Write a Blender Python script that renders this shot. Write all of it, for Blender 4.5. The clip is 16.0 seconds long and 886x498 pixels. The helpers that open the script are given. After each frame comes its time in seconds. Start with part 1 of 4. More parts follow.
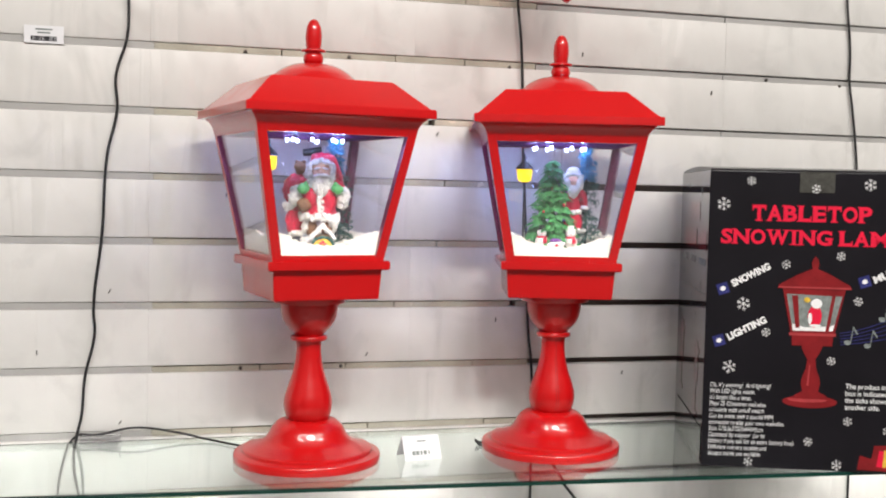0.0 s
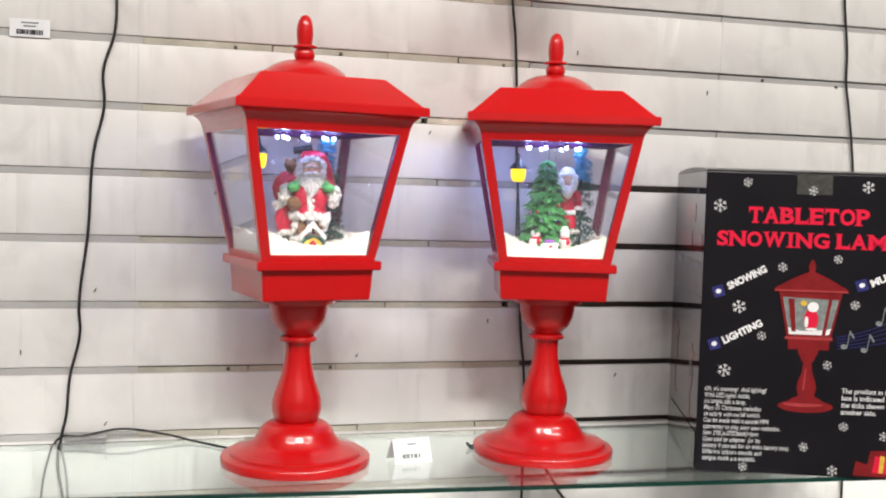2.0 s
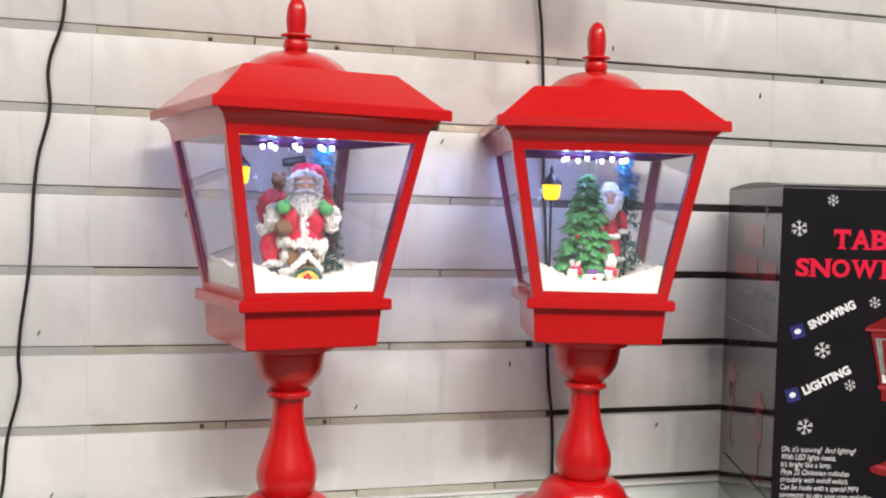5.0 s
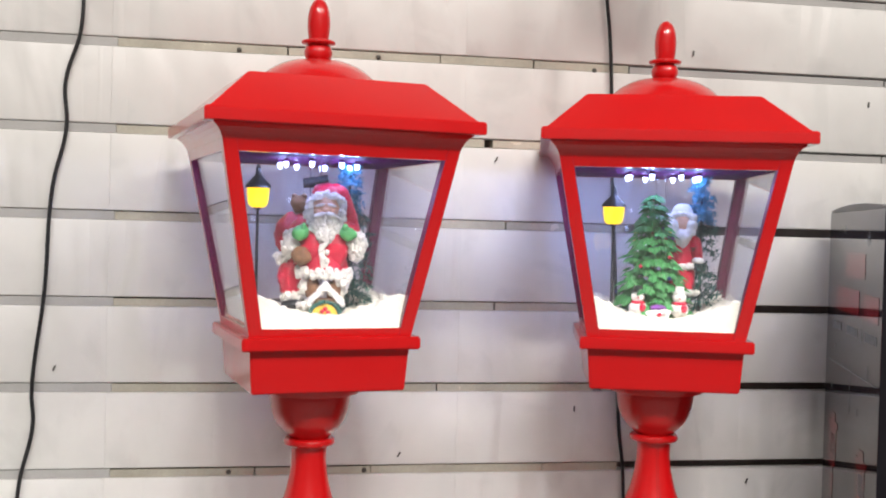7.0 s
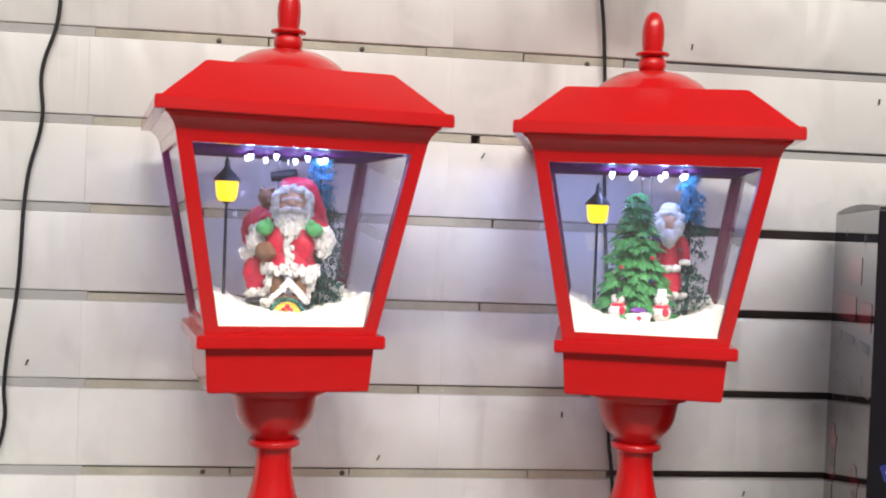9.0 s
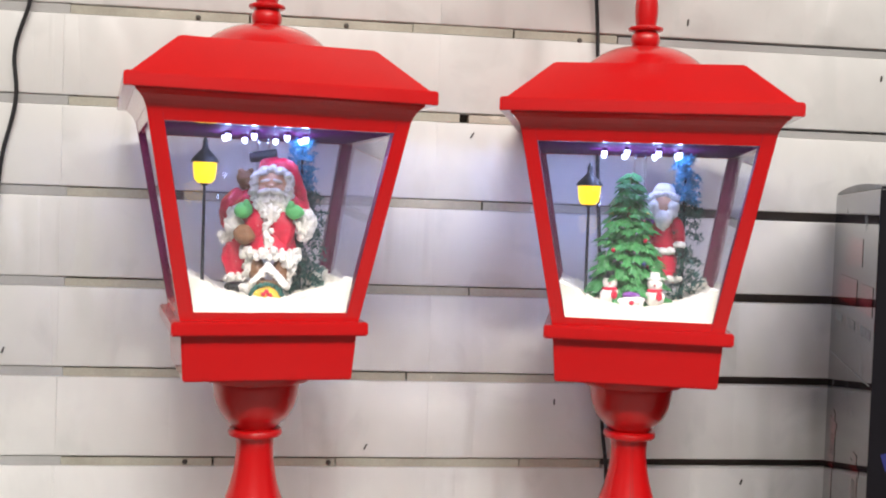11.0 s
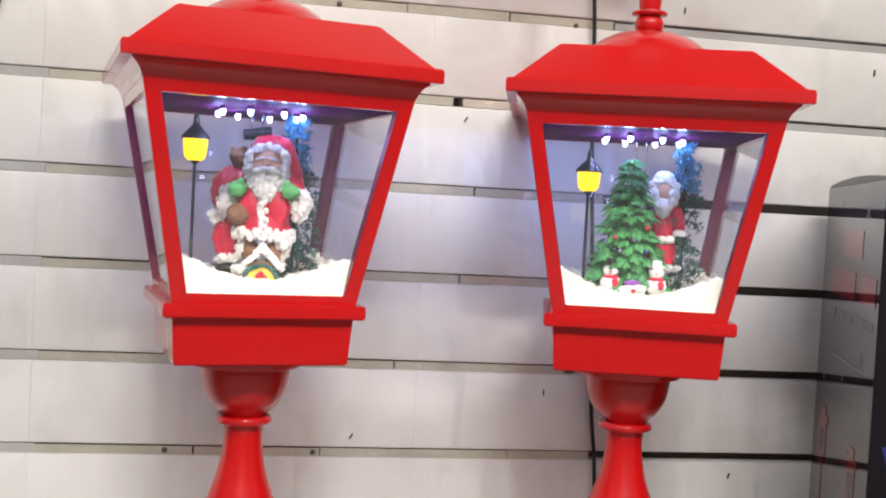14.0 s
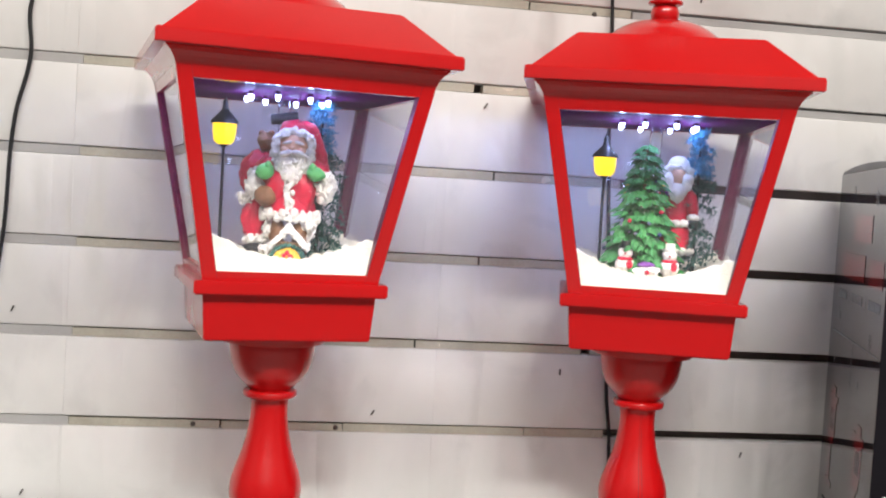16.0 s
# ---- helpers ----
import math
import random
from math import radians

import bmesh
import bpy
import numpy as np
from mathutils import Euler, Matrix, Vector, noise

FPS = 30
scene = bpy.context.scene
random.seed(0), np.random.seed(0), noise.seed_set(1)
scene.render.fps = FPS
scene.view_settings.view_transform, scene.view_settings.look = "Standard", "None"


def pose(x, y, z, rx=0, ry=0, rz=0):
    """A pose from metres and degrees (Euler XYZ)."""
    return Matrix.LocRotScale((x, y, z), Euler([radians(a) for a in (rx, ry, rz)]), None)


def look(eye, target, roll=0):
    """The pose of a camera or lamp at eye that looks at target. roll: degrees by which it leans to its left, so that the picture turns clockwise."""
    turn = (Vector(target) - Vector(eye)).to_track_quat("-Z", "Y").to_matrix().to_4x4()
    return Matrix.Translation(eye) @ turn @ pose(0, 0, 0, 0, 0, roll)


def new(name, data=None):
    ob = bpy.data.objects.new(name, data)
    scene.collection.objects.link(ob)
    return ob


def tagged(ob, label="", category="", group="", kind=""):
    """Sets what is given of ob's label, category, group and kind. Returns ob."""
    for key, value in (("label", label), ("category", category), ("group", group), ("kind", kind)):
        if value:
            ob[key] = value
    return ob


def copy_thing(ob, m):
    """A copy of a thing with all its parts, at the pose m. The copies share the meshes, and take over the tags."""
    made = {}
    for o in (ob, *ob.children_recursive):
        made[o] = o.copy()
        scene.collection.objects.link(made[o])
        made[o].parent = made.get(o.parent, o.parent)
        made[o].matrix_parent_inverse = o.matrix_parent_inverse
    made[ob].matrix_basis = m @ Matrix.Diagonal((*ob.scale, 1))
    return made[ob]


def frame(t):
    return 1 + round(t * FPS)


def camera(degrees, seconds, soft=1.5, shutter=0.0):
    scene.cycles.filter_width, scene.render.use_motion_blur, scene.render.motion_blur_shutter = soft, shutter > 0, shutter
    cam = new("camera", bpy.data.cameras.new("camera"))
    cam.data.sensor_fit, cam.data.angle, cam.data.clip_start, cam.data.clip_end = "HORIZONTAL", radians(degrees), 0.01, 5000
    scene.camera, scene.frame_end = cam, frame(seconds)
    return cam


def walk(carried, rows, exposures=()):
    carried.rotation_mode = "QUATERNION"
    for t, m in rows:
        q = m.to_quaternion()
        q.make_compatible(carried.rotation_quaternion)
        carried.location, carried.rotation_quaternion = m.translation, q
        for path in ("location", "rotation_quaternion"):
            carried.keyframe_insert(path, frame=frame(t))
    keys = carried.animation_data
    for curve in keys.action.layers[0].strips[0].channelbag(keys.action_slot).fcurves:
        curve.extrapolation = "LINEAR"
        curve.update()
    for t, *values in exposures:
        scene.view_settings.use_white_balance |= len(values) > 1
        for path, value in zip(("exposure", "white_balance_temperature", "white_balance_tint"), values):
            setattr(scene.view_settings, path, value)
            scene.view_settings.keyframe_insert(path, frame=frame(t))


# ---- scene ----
cam = camera(45.0, 16.0, soft=2.0)
PATH = [
    (0, (-0.211, -1.717, 1.484), (0.308, 0.211, 1.375), 1.3),
    (0.5, (-0.208, -1.708, 1.482), (0.327, 0.217, 1.384), 1.3),
    (1, (-0.212, -1.702, 1.486), (0.323, 0.223, 1.394), 1.4),
    (1.5, (-0.21, -1.696, 1.489), (0.343, 0.223, 1.382), 1.5),
    (2, (-0.207, -1.693, 1.485), (0.329, 0.23, 1.374), 1.7),
    (2.5, (-0.206, -1.674, 1.49), (0.317, 0.254, 1.383), 1.3),
    (3, (-0.204, -1.629, 1.49), (0.331, 0.296, 1.402), 1.5),
    (5.5, (-0.182, -1.368, 1.491), (0.426, 0.536, 1.403), 1.1),
    (6, (-0.146, -1.337, 1.49), (0.477, 0.56, 1.375), 0.8),
    (6.5, (-0.102, -1.31, 1.493), (0.409, 0.622, 1.427), 0.9),
    (7, (-0.058, -1.29, 1.494), (0.295, 0.679, 1.45), 1.5),
    (7.5, (-0.013, -1.275, 1.491), (0.303, 0.699, 1.445), 1.9),
    (8, (0.007, -1.274, 1.493), (0.297, 0.704, 1.453), 2.2),
    (10.5, (0.051, -1.238, 1.488), (0.288, 0.747, 1.424), 2.0),
    (11, (0.052, -1.229, 1.489), (0.303, 0.754, 1.417), 2.0),
    (11.5, (0.048, -1.212, 1.49), (0.327, 0.768, 1.464), 2.2),
    (12, (0.047, -1.201, 1.495), (0.348, 0.776, 1.499), 1.9),
    (12.5, (0.045, -1.195, 1.491), (0.376, 0.777, 1.468), 2.3),
    (13, (0.034, -1.198, 1.487), (0.384, 0.771, 1.455), 2.6),
    (13.5, (0.019, -1.2, 1.479), (0.358, 0.771, 1.424), 2.6),
    (14, (0.011, -1.196, 1.474), (0.353, 0.773, 1.4), 3.1),
    (14.5, (0.012, -1.188, 1.47), (0.352, 0.78, 1.371), 3.1),
    (15, (0.016, -1.199, 1.469), (0.341, 0.772, 1.374), 2.7),
    (15.5, (0.013, -1.224, 1.467), (0.284, 0.754, 1.362), 3.0),
    (16, (0.007, -1.231, 1.47), (0.311, 0.744, 1.37), 3.4),
]
walk(cam, [(t, look(eye, target, roll)) for t, eye, target, roll in PATH])

# ---- sizes ----
SHELF = 1.087          # top of the glass shelf
PITCH = 0.1005            # slat pitch of the wall

# ---- world, lights ----
world = bpy.data.worlds.new("shop_air")
scene.world = world
world.use_nodes = True
world.node_tree.nodes["Background"].inputs[0].default_value = (0.9, 0.92, 1.0, 1)
world.node_tree.nodes["Background"].inputs[1].default_value = 0.06
scene.view_settings.exposure = 0.0


def area_light(name, m, sx, sy, watts, colour):
    data = bpy.data.lights.new(name, "AREA")
    data.shape, data.size, data.size_y, data.energy, data.color = "RECTANGLE", sx, sy, watts, colour
    ob = new(name, data)
    ob.matrix_world = m
    return ob


TUBES = [((1.75, -2.4, 3.70), 62), ((-1.25, -2.4, 3.70), 48), ((0.25, -3.0, 3.70), 136)]
for place, watts in TUBES:
    area_light("tube_glow", pose(*place), 1.2, 0.12, watts, (1.0, 0.96, 0.91))

# ---- materials ----


def material(name, colour, rough=0.5, metal=0.0, vary=0.1, scale=30.0, bump=0.1, fine=300.0, coat=0.0, trans=0.0, emit=0.0, tint=None, spec=0.5, per_piece=0.0, ior=1.45, coat_ior=1.5, coat_rough=0.10):
    m = bpy.data.materials.new(name)
    m.use_nodes = True
    t = m.node_tree
    b = t.nodes["Principled BSDF"]
    b.inputs["Roughness"].default_value, b.inputs["Metallic"].default_value = rough, metal
    b.inputs["Coat Weight"].default_value, b.inputs["Transmission Weight"].default_value = coat, trans
    b.inputs["Specular IOR Level"].default_value, b.inputs["IOR"].default_value = spec, ior
    b.inputs["Coat Roughness"].default_value, b.inputs["Coat IOR"].default_value = coat_rough, coat_ior
    b.inputs["Base Color"].default_value = (*colour, 1)
    if emit:
        b.inputs["Emission Color"].default_value, b.inputs["Emission Strength"].default_value = (*(tint or colour), 1), emit
    if vary or bump:
        co = t.nodes.new("ShaderNodeTexCoord")
        big, small = t.nodes.new("ShaderNodeTexNoise"), t.nodes.new("ShaderNodeTexNoise")
        big.inputs["Scale"].default_value, small.inputs["Scale"].default_value = scale, fine
        big.inputs["Detail"].default_value, small.inputs["Detail"].default_value = 4, 3
        for n in (big, small):
            t.links.new(co.outputs["Object"], n.inputs["Vector"])
        if vary:
            add = t.nodes.new("ShaderNodeMath")
            add.operation = "MULTIPLY_ADD"
            t.links.new(small.outputs["Fac"], add.inputs[0])
            add.inputs[1].default_value = 0.35
            t.links.new(big.outputs["Fac"], add.inputs[2])
            if per_piece:
                info, more = t.nodes.new("ShaderNodeObjectInfo"), t.nodes.new("ShaderNodeMath")
                more.operation = "MULTIPLY_ADD"
                t.links.new(info.outputs["Random"], more.inputs[0])
                more.inputs[1].default_value = per_piece
                t.links.new(add.outputs[0], more.inputs[2])
                add = more
            ramp = t.nodes.new("ShaderNodeMapRange")
            ramp.inputs["From Min"].default_value, ramp.inputs["From Max"].default_value = 0.35, 1.0 + per_piece
            ramp.inputs["To Min"].default_value, ramp.inputs["To Max"].default_value = 1 - vary, 1 + vary * 0.6
            t.links.new(add.outputs[0], ramp.inputs["Value"])
            mul = t.nodes.new("ShaderNodeVectorMath")
            mul.operation = "SCALE"
            mul.inputs[0].default_value = colour
            t.links.new(ramp.outputs[0], mul.inputs["Scale"])
            t.links.new(mul.outputs[0], b.inputs["Base Color"])
            rr = t.nodes.new("ShaderNodeMapRange")
            rr.inputs["To Min"].default_value, rr.inputs["To Max"].default_value = rough * 0.8, min(1, rough * 1.25)
            t.links.new(big.outputs["Fac"], rr.inputs["Value"])
            t.links.new(rr.outputs[0], b.inputs["Roughness"])
        if bump:
            bp = t.nodes.new("ShaderNodeBump")
            bp.inputs["Strength"].default_value, bp.inputs["Distance"].default_value = bump, 0.002
            t.links.new(small.outputs["Fac"], bp.inputs["Height"])
            t.links.new(bp.outputs[0], b.inputs["Normal"])
    return m


RED = material("red_lacquer", (0.56, 0.0045, 0.006), 0.36, vary=0.06, scale=18, bump=0.015, fine=500, coat=1.0, coat_ior=1.5, spec=0.2, coat_rough=0.14)
SEAM_RED = material("dull_red", (0.30, 0.003, 0.004), 0.5, vary=0.1, scale=60, bump=0)
GLASS = material("clear_pane", (0.97, 0.98, 1.0), 0.02, trans=0.988, vary=0, bump=0)
SHELF_GLASS = material("shelf_glass", (0.78, 0.85, 0.83), 0.01, trans=1.0, vary=0, bump=0, ior=1.5)
EDGE_GLASS = material("shelf_edge", (0.010, 0.070, 0.052), 0.12, vary=0.25, scale=12, bump=0.05, fine=60, trans=0.35)
SNOW = material("white_grains", (0.83, 0.78, 0.66), 0.9, vary=0.16, scale=90, bump=0.9, fine=700)
UNDER = material("purple_plastic", (0.10, 0.012, 0.085), 0.6, vary=0.4, scale=40, bump=0.2, fine=120, spec=0.03, ior=1.2)
# corner posts' inward faces: darker and more purple than the lacquer
POST_INSIDE = material("post_inside_purple", (0.15, 0.016, 0.045), 0.4, vary=0.35, scale=60, bump=0.1, fine=200, spec=0.3)
LED = material("led", (0.9, 0.95, 1.0), 0.3, vary=0, bump=0, emit=225, tint=(0.38, 0.50, 1.0))
BLACK = material("black_plastic", (0.012, 0.012, 0.014), 0.4, vary=0.2, scale=60, bump=0.05)
CABLE = material("cable_rubber", (0.012, 0.012, 0.013), 0.5, vary=0.2, scale=60, bump=0.1)
AMBER = material("amber_lens", (1.0, 0.60, 0.02), 0.3, vary=0, bump=0, emit=1.5, tint=(1.0, 0.66, 0.01))
PLANK = material("white_foil", (0.70, 0.685, 0.66), 0.42, vary=0.10, scale=7, bump=0.12, fine=40, per_piece=0.35)
BACKBOARD = material("brown_board", (0.11, 0.088, 0.076), 0.6, vary=0.3, scale=20, bump=0.2)
INSERT = material("pale_insert", (0.42, 0.41, 0.395), 0.4, vary=0.15, scale=15, bump=0.05)
GOLDSTRIP = material("cream_strip", (0.56, 0.53, 0.44), 0.25, metal=0.25, vary=0.3, scale=14, bump=0.05)
CARD = material("black_card", (0.008, 0.007, 0.010), 0.30, vary=0.25, scale=12, bump=0.05, fine=120, coat=0.15, spec=0.3)
SIDE_CARD = material("glossy_side_card", (0.030, 0.028, 0.032), 0.06, vary=0.2, scale=10, bump=0, coat=0.25, coat_rough=0.03)
SOFT_TUBE = material("thin_clear_plastic", (0.97, 0.98, 1.0), 0.05, trans=1.0, vary=0, bump=0, ior=1.08)
INK_RED = material("red_ink", (0.75, 0.012, 0.05), 0.3, vary=0.1, scale=40, bump=0)
INK_WHITE = material("white_ink", (0.85, 0.85, 0.85), 0.4, vary=0.06, scale=40, bump=0)
INK_DARKRED = material("dark_red_ink", (0.23, 0.011, 0.014), 0.3, vary=0.35, scale=40, bump=0)
INK_BLUE = material("blue_ink", (0.028, 0.032, 0.17), 0.35, vary=0.4, scale=50, bump=0)
INK_GREY = material("grey_ink", (0.24, 0.27, 0.26), 0.35, vary=0.5, scale=120, bump=0)
PAPER = material("white_paper", (0.82, 0.82, 0.84), 0.6, vary=0.05, scale=40, bump=0.05)
INK_BLACK = material("black_ink", (0.03, 0.03, 0.035), 0.5, vary=0.1, scale=40, bump=0)
TAPE = material("clear_tape", (0.06, 0.06, 0.052), 0.12, vary=0.5, scale=90, bump=1.0, fine=110, coat=1.0)
PAINT = material("wall_paint", (0.72, 0.71, 0.70), 0.7, vary=0.06, scale=3, bump=0.1, fine=60)
FLOOR = material("grey_tile", (0.26, 0.25, 0.245), 0.35, vary=0.15, scale=4, bump=0.05, fine=60)
STEEL = material("screw_steel", (0.10, 0.09, 0.08), 0.45, metal=0.7, vary=0.2, scale=200, bump=0)
CHROME = material("chrome", (0.7, 0.7, 0.7), 0.15, metal=1.0, vary=0.1, scale=60, bump=0)
DARK_PAINT = material("dim_paint", (0.16, 0.15, 0.15), 0.7, vary=0.3, scale=1.5, bump=0.1, fine=30)
PINE = material("pine_green", (0.045, 0.24, 0.06), 0.5, vary=0.5, scale=120, bump=0.1)
PINE_DARK = material("dark_tinsel", (0.025, 0.11, 0.085), 0.45, vary=0.5, scale=120, bump=0.1)
# dark tinsel under the blue LED light, with that light put into the colour
PINE_LED_LIT = material("led_lit_tinsel", (0.08, 0.34, 0.50), 0.4, vary=0.5, scale=120, bump=0.1)
CLOTH = material("red_resin", (0.60, 0.010, 0.045), 0.32, vary=0.35, scale=150, bump=0.4, fine=500)
FUR = material("white_resin", (0.80, 0.76, 0.70), 0.7, vary=0.25, scale=200, bump=0.8, fine=450)
SKIN = material("face_resin", (0.70, 0.40, 0.26), 0.5, vary=0.15, scale=150, bump=0.2)
MITT = material("green_resin", (0.10, 0.42, 0.13), 0.5, vary=0.3, scale=150, bump=0.3)
BROWN = material("brown_resin", (0.22, 0.10, 0.045), 0.55, vary=0.3, scale=150, bump=0.3)
GOLD = material("yellow_resin", (0.75, 0.50, 0.06), 0.45, vary=0.3, scale=150, bump=0.3)
VIOLET = material("violet_resin", (0.20, 0.05, 0.30), 0.45, vary=0.3, scale=150, bump=0.3)
TUBE = material("lit_tube", (1, 1, 1), 0.5, vary=0, bump=0, emit=9, tint=(1.0, 0.96, 0.90))



def crease(m):
    """Loose, wrinkled foil with scuffs, other on every board."""
    t = m.node_tree
    b = t.nodes["Principled BSDF"]
    co, info, add = t.nodes.new("ShaderNodeTexCoord"), t.nodes.new("ShaderNodeObjectInfo"), t.nodes.new("ShaderNodeVectorMath")
    shift = t.nodes.new("ShaderNodeMath")
    shift.operation = "MULTIPLY"
    shift.inputs[1].default_value = 37.0
    t.links.new(info.outputs["Random"], shift.inputs[0])
    t.links.new(co.outputs["Object"], add.inputs[0])
    t.links.new(shift.outputs[0], add.inputs[1])
    for n in [n for n in t.nodes if n.type == "TEX_NOISE"]:
        t.links.new(add.outputs[0], n.inputs["Vector"])
    stretch = t.nodes.new("ShaderNodeMapping")
    stretch.inputs["Scale"].default_value = (1.0, 1.0, 0.45)
    t.links.new(add.outputs[0], stretch.inputs["Vector"])
    wave, scuff = t.nodes.new("ShaderNodeTexNoise"), t.nodes.new("ShaderNodeTexNoise")
    wave.inputs["Scale"].default_value, wave.inputs["Detail"].default_value, wave.inputs["Distortion"].default_value = 12.0, 1.5, 0.6
    scuff.inputs["Scale"].default_value, scuff.inputs["Detail"].default_value, scuff.inputs["Distortion"].default_value = 13.0, 7.0, 0.6
    t.links.new(stretch.outputs[0], wave.inputs["Vector"])
    t.links.new(add.outputs[0], scuff.inputs["Vector"])
    old = next(n for n in t.nodes if n.type == "BUMP")
    bump = t.nodes.new("ShaderNodeBump")
    bump.inputs["Strength"].default_value, bump.inputs["Distance"].default_value = 0.9, 0.015
    t.links.new(wave.outputs["Fac"], bump.inputs["Height"])
    t.links.new(old.outputs[0], bump.inputs["Normal"])
    upright, fold, pinch = t.nodes.new("ShaderNodeMapping"), t.nodes.new("ShaderNodeTexNoise"), t.nodes.new("ShaderNodeBump")
    upright.inputs["Scale"].default_value = (1.0, 1.0, 0.12)
    t.links.new(add.outputs[0], upright.inputs["Vector"])
    fold.inputs["Scale"].default_value, fold.inputs["Detail"].default_value, fold.inputs["Distortion"].default_value = 9.0, 2.0, 0.8
    t.links.new(upright.outputs[0], fold.inputs["Vector"])
    sharp = t.nodes.new("ShaderNodeMapRange")
    sharp.inputs["From Min"].default_value, sharp.inputs["From Max"].default_value = 0.46, 0.74
    t.links.new(fold.outputs["Fac"], sharp.inputs["Value"])
    pinch.inputs["Strength"].default_value, pinch.inputs["Distance"].default_value = 0.8, 0.0060
    t.links.new(sharp.outputs[0], pinch.inputs["Height"])
    t.links.new(bump.outputs[0], pinch.inputs["Normal"])
    t.links.new(pinch.outputs[0], b.inputs["Normal"])
    fade, mix = t.nodes.new("ShaderNodeMapRange"), t.nodes.new("ShaderNodeVectorMath")
    fade.inputs["From Min"].default_value, fade.inputs["From Max"].default_value = 0.56, 0.78
    fade.inputs["To Min"].default_value, fade.inputs["To Max"].default_value = 1.0, 0.84
    mix.operation = "SCALE"
    t.links.new(scuff.outputs["Fac"], fade.inputs["Value"])
    t.links.new(b.inputs["Base Color"].links[0].from_socket, mix.inputs[0])
    t.links.new(fade.outputs[0], mix.inputs["Scale"])
    t.links.new(mix.outputs[0], b.inputs["Base Color"])


crease(PLANK)

# ---- mesh helpers ----


def part(name, bm, mats, parent=None, label="", smooth=False, m=None):
    me = bpy.data.meshes.new(name)
    bmesh.ops.recalc_face_normals(bm, faces=bm.faces)
    bm.to_mesh(me)
    bm.free()
    for x in mats if isinstance(mats, (list, tuple)) else [mats]:
        me.materials.append(x)
    if smooth:
        me.shade_smooth()
        me.set_sharp_from_angle(angle=radians(40))
    ob = new(name, me)
    if parent is not None:
        ob.parent = parent
    if m is not None:
        ob.matrix_basis = m
    if label:
        tagged(ob, label)
    return ob


def empty(name, m, label, category, group=""):
    ob = new(name)
    ob.empty_display_size = 0.02
    ob.matrix_basis = m
    return tagged(ob, label, category, group)


def hull(bm, low, high, mat=0):
    """A solid between two rings with the same number of corners."""
    a, b = [bm.verts.new(p) for p in low], [bm.verts.new(p) for p in high]
    n = len(a)
    faces = [bm.faces.new(a[::-1]), bm.faces.new(b)]
    faces += [bm.faces.new((a[i], a[(i + 1) % n], b[(i + 1) % n], b[i])) for i in range(n)]
    for f in faces:
        f.material_index = mat
    return faces


def block(bm, x0, x1, y0, y1, z0, z1, bevel=0.0, mat=0):
    was = set(bm.edges)
    hull(bm, [(x0, y0, z0), (x1, y0, z0), (x1, y1, z0), (x0, y1, z0)], [(x0, y0, z1), (x1, y0, z1), (x1, y1, z1), (x0, y1, z1)], mat)
    if bevel:
        bmesh.ops.bevel(bm, geom=[e for e in bm.edges if e not in was], offset=bevel, segments=2, affect="EDGES", profile=0.6)
    return bm


def box_mesh(*args, **keys):
    return block(bmesh.new(), *args, **keys)


def squares(rows, bevel=0.0):
    """A square loft from rows of half width and height."""
    bm = bmesh.new()
    rings = [[bm.verts.new((sx * h, sy * h, z)) for sx, sy in ((-1, -1), (1, -1), (1, 1), (-1, 1))] for h, z in rows]
    bm.faces.new(rings[0][::-1]), bm.faces.new(rings[-1])
    for a, b in zip(rings, rings[1:]):
        for i in range(4):
            bm.faces.new((a[i], a[(i + 1) % 4], b[(i + 1) % 4], b[i]))
    if bevel:
        bmesh.ops.bevel(bm, geom=bm.edges[:], offset=bevel, segments=2, affect="EDGES")
    return bm


def lathe(rows, segs=48, bm=None, mat=0, at=(0, 0, 0)):
    """A turned solid from rows of radius and height."""
    bm = bm or bmesh.new()
    rings = [[bm.verts.new((at[0] + r * math.cos(2 * math.pi * i / segs), at[1] + r * math.sin(2 * math.pi * i / segs), at[2] + z)) for i in range(segs)] for r, z in rows]
    fs = [bm.faces.new(rings[0][::-1]), bm.faces.new(rings[-1])]
    for a, b in zip(rings, rings[1:]):
        fs += [bm.faces.new((a[i], a[(i + 1) % segs], b[(i + 1) % segs], b[i])) for i in range(segs)]
    for f in fs:
        f.material_index = mat
    return bm


def smooth_profile(keys, steps=6):
    """Catmull-Rom through rows of radius and height."""
    out = []
    for i in range(len(keys) - 1):
        p = [Vector(keys[max(0, min(len(keys) - 1, i + k))]) for k in (-1, 0, 1, 2)]
        for s in range(steps):
            t = s / steps
            v = 0.5 * (2 * p[1] + (p[2] - p[0]) * t + (2 * p[0] - 5 * p[1] + 4 * p[2] - p[3]) * t * t + (3 * p[1] - p[0] - 3 * p[2] + p[3]) * t ** 3)
            out.append((max(0.0005, v.x), v.y))
    return out + [tuple(keys[-1])]


def lumpy(co, rough):
    return co + (noise.noise_vector(co * 150) + 0.7 * noise.noise_vector(co * 420)) * rough * 1.3 if rough else co


